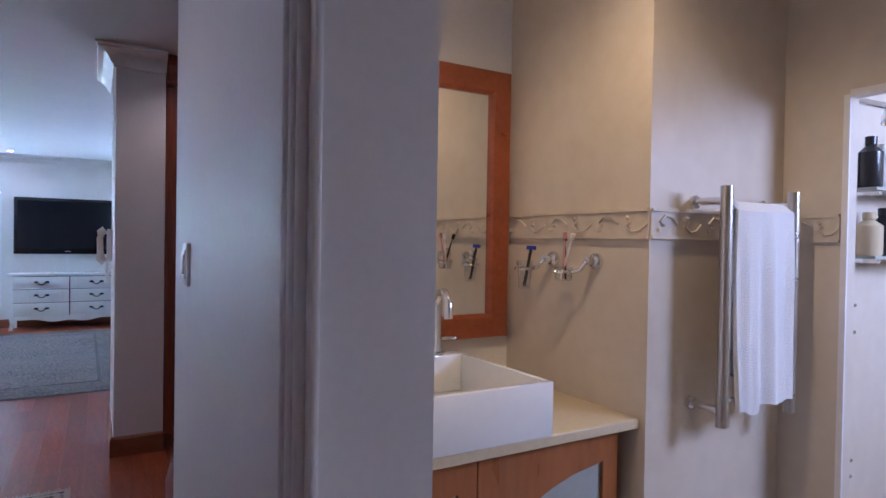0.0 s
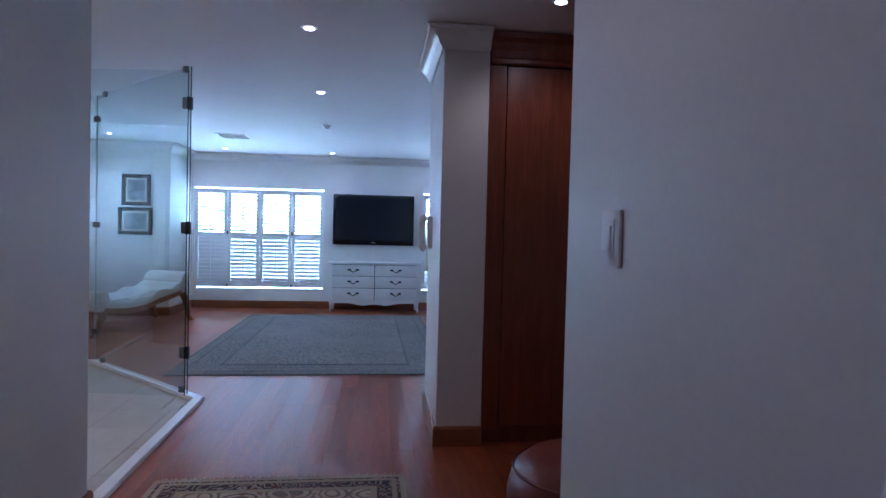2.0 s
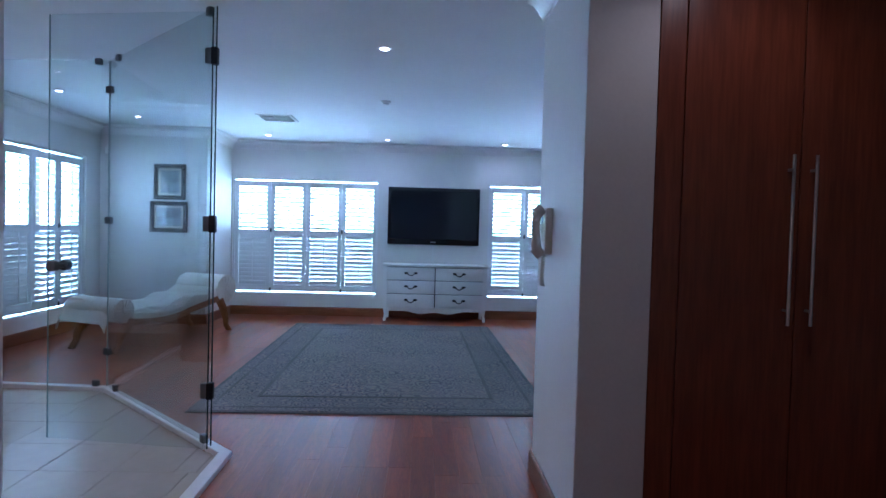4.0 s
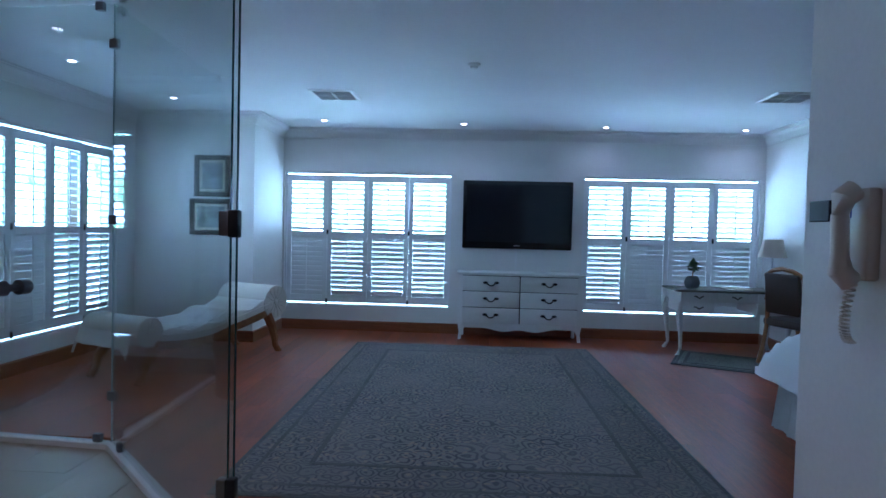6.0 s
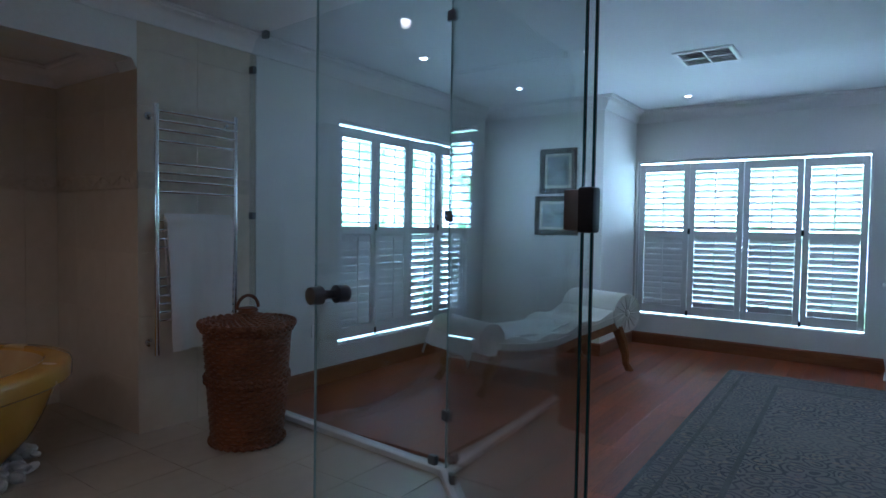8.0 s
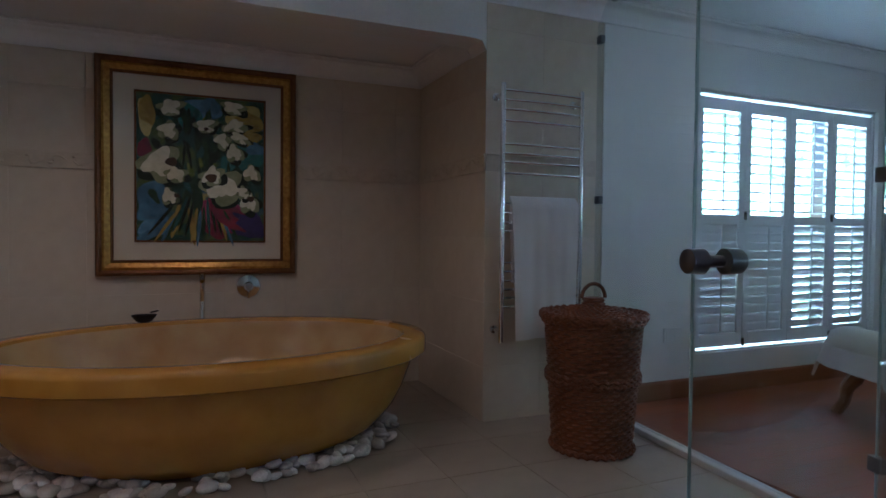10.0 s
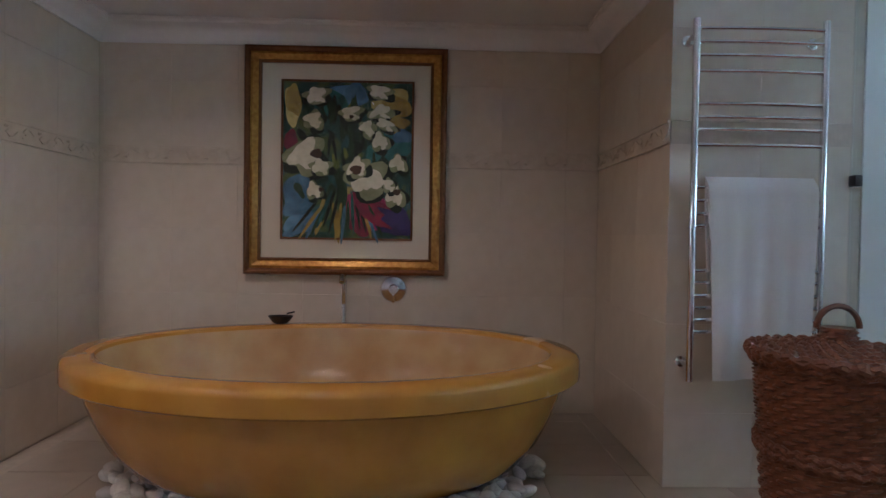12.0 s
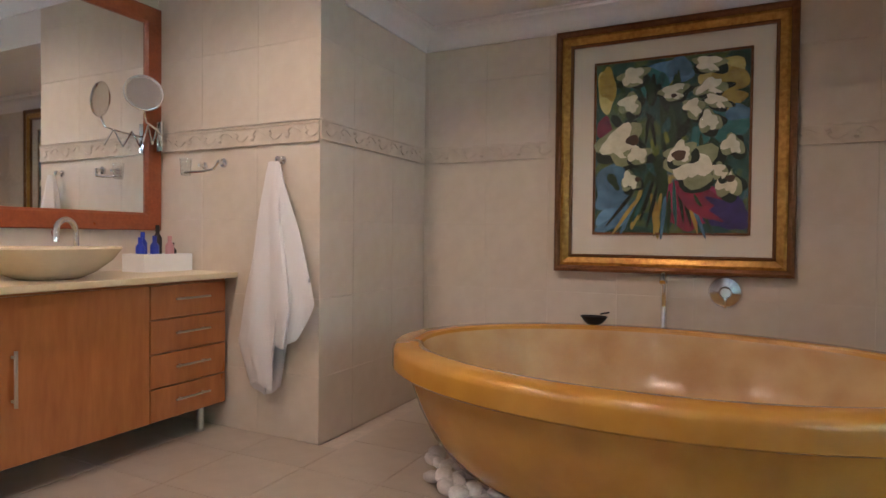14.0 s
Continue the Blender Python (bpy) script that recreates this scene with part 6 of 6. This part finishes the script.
for z in (1.63, 1.38):
    part("shelf", boxes((-0.35, 0.30, -0.14, 0.0, z - 0.005, z + 0.005)), FROSTED, caddy)
    for x in (-0.30, 0.25):
        part("bracket", boxes((x - 0.01, x + 0.01, -0.13, 0.0, z - 0.02, z - 0.005)), CHROME, caddy)
for bx, bz, r, h, mt, lb in ((2.70, 1.635, 0.04, 0.19, DARK_BOTTLE, "dark shampoo bottle on the glass shelf"), (2.79, 1.635, 0.035, 0.17, WHITE_PLASTIC, "white shampoo bottle on the glass shelf"), (2.88, 1.635, 0.04, 0.2, AMBER, "amber shampoo bottle on the glass shelf"),
                             (2.70, 1.385, 0.045, 0.16, BASIN_STONE, "cream lotion bottle on the glass shelf"), (2.81, 1.385, 0.04, 0.18, DARK_BOTTLE, "dark shampoo bottle on the glass shelf"), (2.92, 1.385, 0.04, 0.15, PINK_PLASTIC, "pink lotion bottle on the glass shelf")):
    bottle(bx, 2.46, bz, r, h, mt, lb)
rose = thing("hand_shower", "chrome shower head on a short arm", "shower head", pose(2.62, 2.55, 1.95))
part("arm", tube([(0, 0, 0), (0.0, -0.08, 0.0), (0.02, -0.16, -0.03)], 0.012, 8), CHROME, rose, "", True)
part("rose", moved(lathe([(0.02, 0.05), (0.05, 0.02), (0.06, 0.0), (0.05, -0.005)], 24), pose(0.03, -0.2, -0.07, -30, 0, 0)), CHROME, rose, "", True)
for z in (1.20, 1.10, 0.62, 0.56):
    tapx = thing("shower_tap", "small chrome shower tap on the tiled wall", "tap", pose(2.62, 2.55, z))
    part("rosette", moved(lathe([(0.03, 0), (0.03, 0.01), (0.014, 0.014), (0.014, 0.06)], 18), pose(0, 0, 0, 90, 0, 0)), CHROME, tapx, "", True)
    part("lever", boxes((-0.06, 0.06, -0.066, -0.056, -0.006, 0.006), bevel=0.003), CHROME, tapx, "", True)
FW = structure("trim_shower_frame", boxes((2.412, 2.42, 2.395, 2.415, 0, 1.93), (2.412, 2.42, 1.2, 2.395, 1.92, 1.945)), TRIM_PAINT, "pale edge of the shower opening", "frame")


# ---- relief borders ----
def dado(a, b, z0, z1, label, material):
    """A relief tile border of leaf scrolls between two points of a wall; relief is to the left of the way."""
    d = Vector((b[0] - a[0], b[1] - a[1], 0))
    m = pose(a[0], a[1], 0, 0, 0, math.degrees(math.atan2(d.y, d.x)))
    L, h = d.length, z1 - z0
    ob = thing("trim_border", label, "tile border", m, kind="structure")
    part("tile_band", boxes((0, L, 0.0, 0.007, z0, z1), (0, L, 0.007, 0.014, z0, z0 + 0.010), (0, L, 0.007, 0.014, z1 - 0.010, z1)), material, ob)
    n = max(1, round(L / 0.12))
    curls = []
    for k in range(n):
        cx, cz, s = L * (k + 0.5) / n, (z0 + z1) / 2, (1 if k % 2 else -1)
        w = L / n
        curls.append(tube([(cx - w * 0.5, 0.008, cz), (cx - w * 0.25, 0.010, cz + s * h * 0.22), (cx, 0.011, cz + s * h * 0.26), (cx + w * 0.2, 0.011, cz + s * h * 0.06), (cx + w * 0.05, 0.011, cz - s * h * 0.06)], 0.004, 6))
        curls.append(moved(lathe([(0.01, 0), (0.008, 0.004), (0.002, 0.006)], 8, 1.8, 0.8), pose(cx + w * 0.2, 0.007, cz - s * h * 0.2, -90, 0, 30 * s)))
    part("relief", joined(*curls), material, ob, "raised leaf scroll relief", True)
    return ob


BORDER = mat("relief_tile", (0.68, 0.60, 0.49), 0.4, var=0.08, grain=20, bump=0.05, second=(0.56, 0.47, 0.37))
BN = "cream relief tile border of leaf scrolls"
dado((1.71, 2.62), (1.71, MY), 1.432, 1.528, BN, BORDER)
dado((2.42, 2.62), (1.71, 2.62), 1.432, 1.528, BN, BORDER)
dado((2.42, 2.42), (2.42, 2.61), 1.432, 1.528, BN, BORDER)
dado((X_NICHE, Y_NICHE1 - 0.004), (X_NICHE, Y_NICHE0 + 0.004), 1.494, 1.595, BN, BORDER)
dado((X_NICHE, Y_NICHE0), (X_BATH, Y_NICHE0), 1.494, 1.595, BN, BORDER)
dado((X_BATH, Y_NICHE1), (X_NICHE, Y_NICHE1), 1.494, 1.595, BN, BORDER)
dado((X_BATH, Y_NICHE0 - 0.002), (X_BATH, Y_VAN), 1.485, 1.586, BN, BORDER)

# ---- tiles and planks ----
def tile_row(parent, me_cache, material, place, w, h, name="tile"):
    key = (round(w, 3), round(h, 3), material.name)
    if key not in me_cache:
        me_cache[key] = mesh_of(name, prism([(0, 0), (w, 0), (w, h), (0, h)], 0, 0.008, "z", 0.0006), material)
    piece(name, me_cache[key], parent, place)


CACHE = {}
ROWS_Z = [0.0, 0.327, 0.715, 1.105, 1.494, 1.595, 1.99, 2.33, 2.605]


def tile_wall(parent, x0, y0, x1, y1, material, size=0.398, first=0.0, top=2.6):
    """Tiles on the left side of the way from (x0, y0) to (x1, y1)."""
    d = Vector((x1 - x0, y1 - y0, 0))
    turn = math.degrees(math.atan2(d.y, d.x))
    cuts = [0.0] + [c for c in np.arange(first if first > 0.02 else size, d.length - 0.01, size)] + [d.length]
    g = 0.0006
    for z0, z1 in zip(ROWS_Z, ROWS_Z[1:]):
        if abs(z0 - 1.494) < 1e-6:
            continue
        for a, b in zip(cuts, cuts[1:]):
            if b - a < 0.02 or min(z1, top) - z0 < 0.02:
                continue
            u = d.normalized()
            p = Vector((x0, y0, 0)) + u * (a + g)
            nrm = Vector((-u.y, u.x, 0))
            m = Matrix(((u.x, 0, nrm.x, p.x - 0.008 * nrm.x), (u.y, 0, nrm.y, p.y - 0.008 * nrm.y), (0, 1, 0, z0 + g), (0, 0, 0, 1)))
            tile_row(parent, CACHE, material, m, b - a - 2 * g, min(z1, top) - z0 - 2 * g)


tile_wall(niche_wall, X_NICHE, Y_NICHE1, X_NICHE, Y_NICHE0, TILE_WALL, first=0.20, top=2.33)
tile_wall(niche_wall, X_NICHE, Y_NICHE0, X_BATH - 0.0, Y_NICHE0, TILE_WALL, top=2.33)
tile_wall(niche_wall, X_BATH, Y_NICHE1, X_NICHE, Y_NICHE1, TILE_WALL, top=2.33)
tile_wall(bath_west, X_BATH, Y_NICHE0, X_BATH, Y_VAN, TILE_WALL)
tile_wall(bath_west, X_BATH, 8.19, X_BATH, Y_NICHE1, TILE_WALL)

# floor tiles of the bathroom, inside its outline
S = 0.398
n_t = 0
for i in range(-5, 9):
    for j in range(-4, 11):
        ax, bx = -4.317 + i * S, -4.317 + (i + 1) * S
        ay, by = 4.505 + j * S, 4.505 + (j + 1) * S
        deep = ay >= Y_NICHE0 - 0.2 and by <= Y_NICHE1 + 0.3
        ax, bx = max(ax, X_NICHE - 0.05 if deep else X_BATH), min(bx, X_HALL_L - 0.06)
        ay, by = max(ay, Y_VAN), min(by, 8.17)
        if bx - ax < 0.03 or by - ay < 0.03:
            continue
        far = (bx + 1.41) * 0.707 + (by - 6.72) * 0.735
        if by > 6.70 and far > 0.25:
            continue
        if by > 6.70 and far > 0.0:
            bx = max(ax + 0.04, min(bx, -1.44 - max(0, by - 6.72) * 0.99))
        tile_row(tile_floor, CACHE, TILE_FLOOR, pose(ax + 0.0015, ay + 0.0015, -0.008), bx - ax - 0.003, by - ay - 0.003, "floor_tile")

plank_rng = random.Random(11)
plank_me = {}
rest = []
made_p = 0
PW = 0.13


def lay_plank(x0, x1, y0, y1):
    global made_p
    if x1 - x0 < 0.02 or y1 - y0 < 0.05:
        return
    near = -1.4 < x0 < 1.1 and 4.4 < (y0 + y1) / 2 < 11.6
    if near and made_p < 300:
        key = (round(x1 - x0, 2), round(y1 - y0, 1))
        if key not in plank_me:
            plank_me[key] = mesh_of("plank", prism([(0, 0), (x1 - x0 - 0.0006, 0), (x1 - x0 - 0.0006, y1 - y0 - 0.0006), (0, y1 - y0 - 0.0006)], 0, 0.016, "z", 0.0004), PLANK)
        piece("plank", plank_me[key], wood_floor, pose(x0 + 0.0006, y0 + 0.0006, -0.016))
        made_p += 1
    else:
        rest.append((x0 + 0.0006, x1 - 0.0006, y0 + 0.0006, y1 - 0.0006, -0.016, 0.0))


def plank_area(x0, x1, y0, y1, skew=0.0):
    x, first = x0, y0
    while x < x1 - 0.01:
        xe = min(x + PW, x1)
        y0 = first + skew * (x1 - xe)
        y = y0 - round(plank_rng.uniform(0, 0.9), 1)
        while y < y1 - 0.01:
            ln = plank_rng.choice((0.9, 1.2, 1.5))
            lay_plank(x, xe, max(y, y0), min(y + ln, y1))
            y += ln
        x = xe


plank_area(X_HALL_L - 0.04, 0.5, 0.0, 12.36)
plank_area(0.5, 3.1, 3.45, 12.36)
plank_area(3.1, 4.3, 6.5, 12.36)
plank_area(-2.74, X_HALL_L - 0.04, 6.76, 12.36, 0.985)
plank_area(X_BATH, -2.74, 8.22, 12.36)
PLANK_REST = mat("jatoba_plank_far", (0.38, 0.088, 0.027), 0.36, var=0.2, grain=18, bump=0.02, stretch=(9, 0.8, 1), second=(0.20, 0.045, 0.015))
nt = PLANK_REST.node_tree
nt.nodes["Principled BSDF"].inputs["Specular IOR Level"].default_value = 0.3
geo, hs, rg = nt.nodes.new("ShaderNodeNewGeometry"), nt.nodes.new("ShaderNodeHueSaturation"), nt.nodes.new("ShaderNodeMapRange")
rg.inputs[3].default_value, rg.inputs[4].default_value = 0.8, 1.2
bs = nt.nodes["Principled BSDF"]
src = bs.inputs["Base Color"].links[0].from_socket
nt.links.new(geo.outputs["Random Per Island"], rg.inputs[0]), nt.links.new(rg.outputs[0], hs.inputs["Value"]), nt.links.new(src, hs.inputs["Color"]), nt.links.new(hs.outputs[0], bs.inputs["Base Color"])
verts, faces = [], []
for x0, x1, y0, y1, z0, z1 in rest:
    b0 = len(verts)
    verts += [(x0, y0, z0), (x1, y0, z0), (x1, y1, z0), (x0, y1, z0), (x0, y0, z1), (x1, y0, z1), (x1, y1, z1), (x0, y1, z1)]
    faces += [(b0 + a, b0 + b, b0 + c_, b0 + d_) for a, b, c_, d_ in ((4, 5, 6, 7), (0, 1, 5, 4), (1, 2, 6, 5), (2, 3, 7, 6), (3, 0, 4, 7))]
me = bpy.data.meshes.new("plank_field")
me.from_pydata(verts, [], faces)
me.materials.append(PLANK_REST)
field = new("plank_field", me)
field.parent = wood_floor
tagged(field, "joined red-brown planks of the floor", kind="stuff")
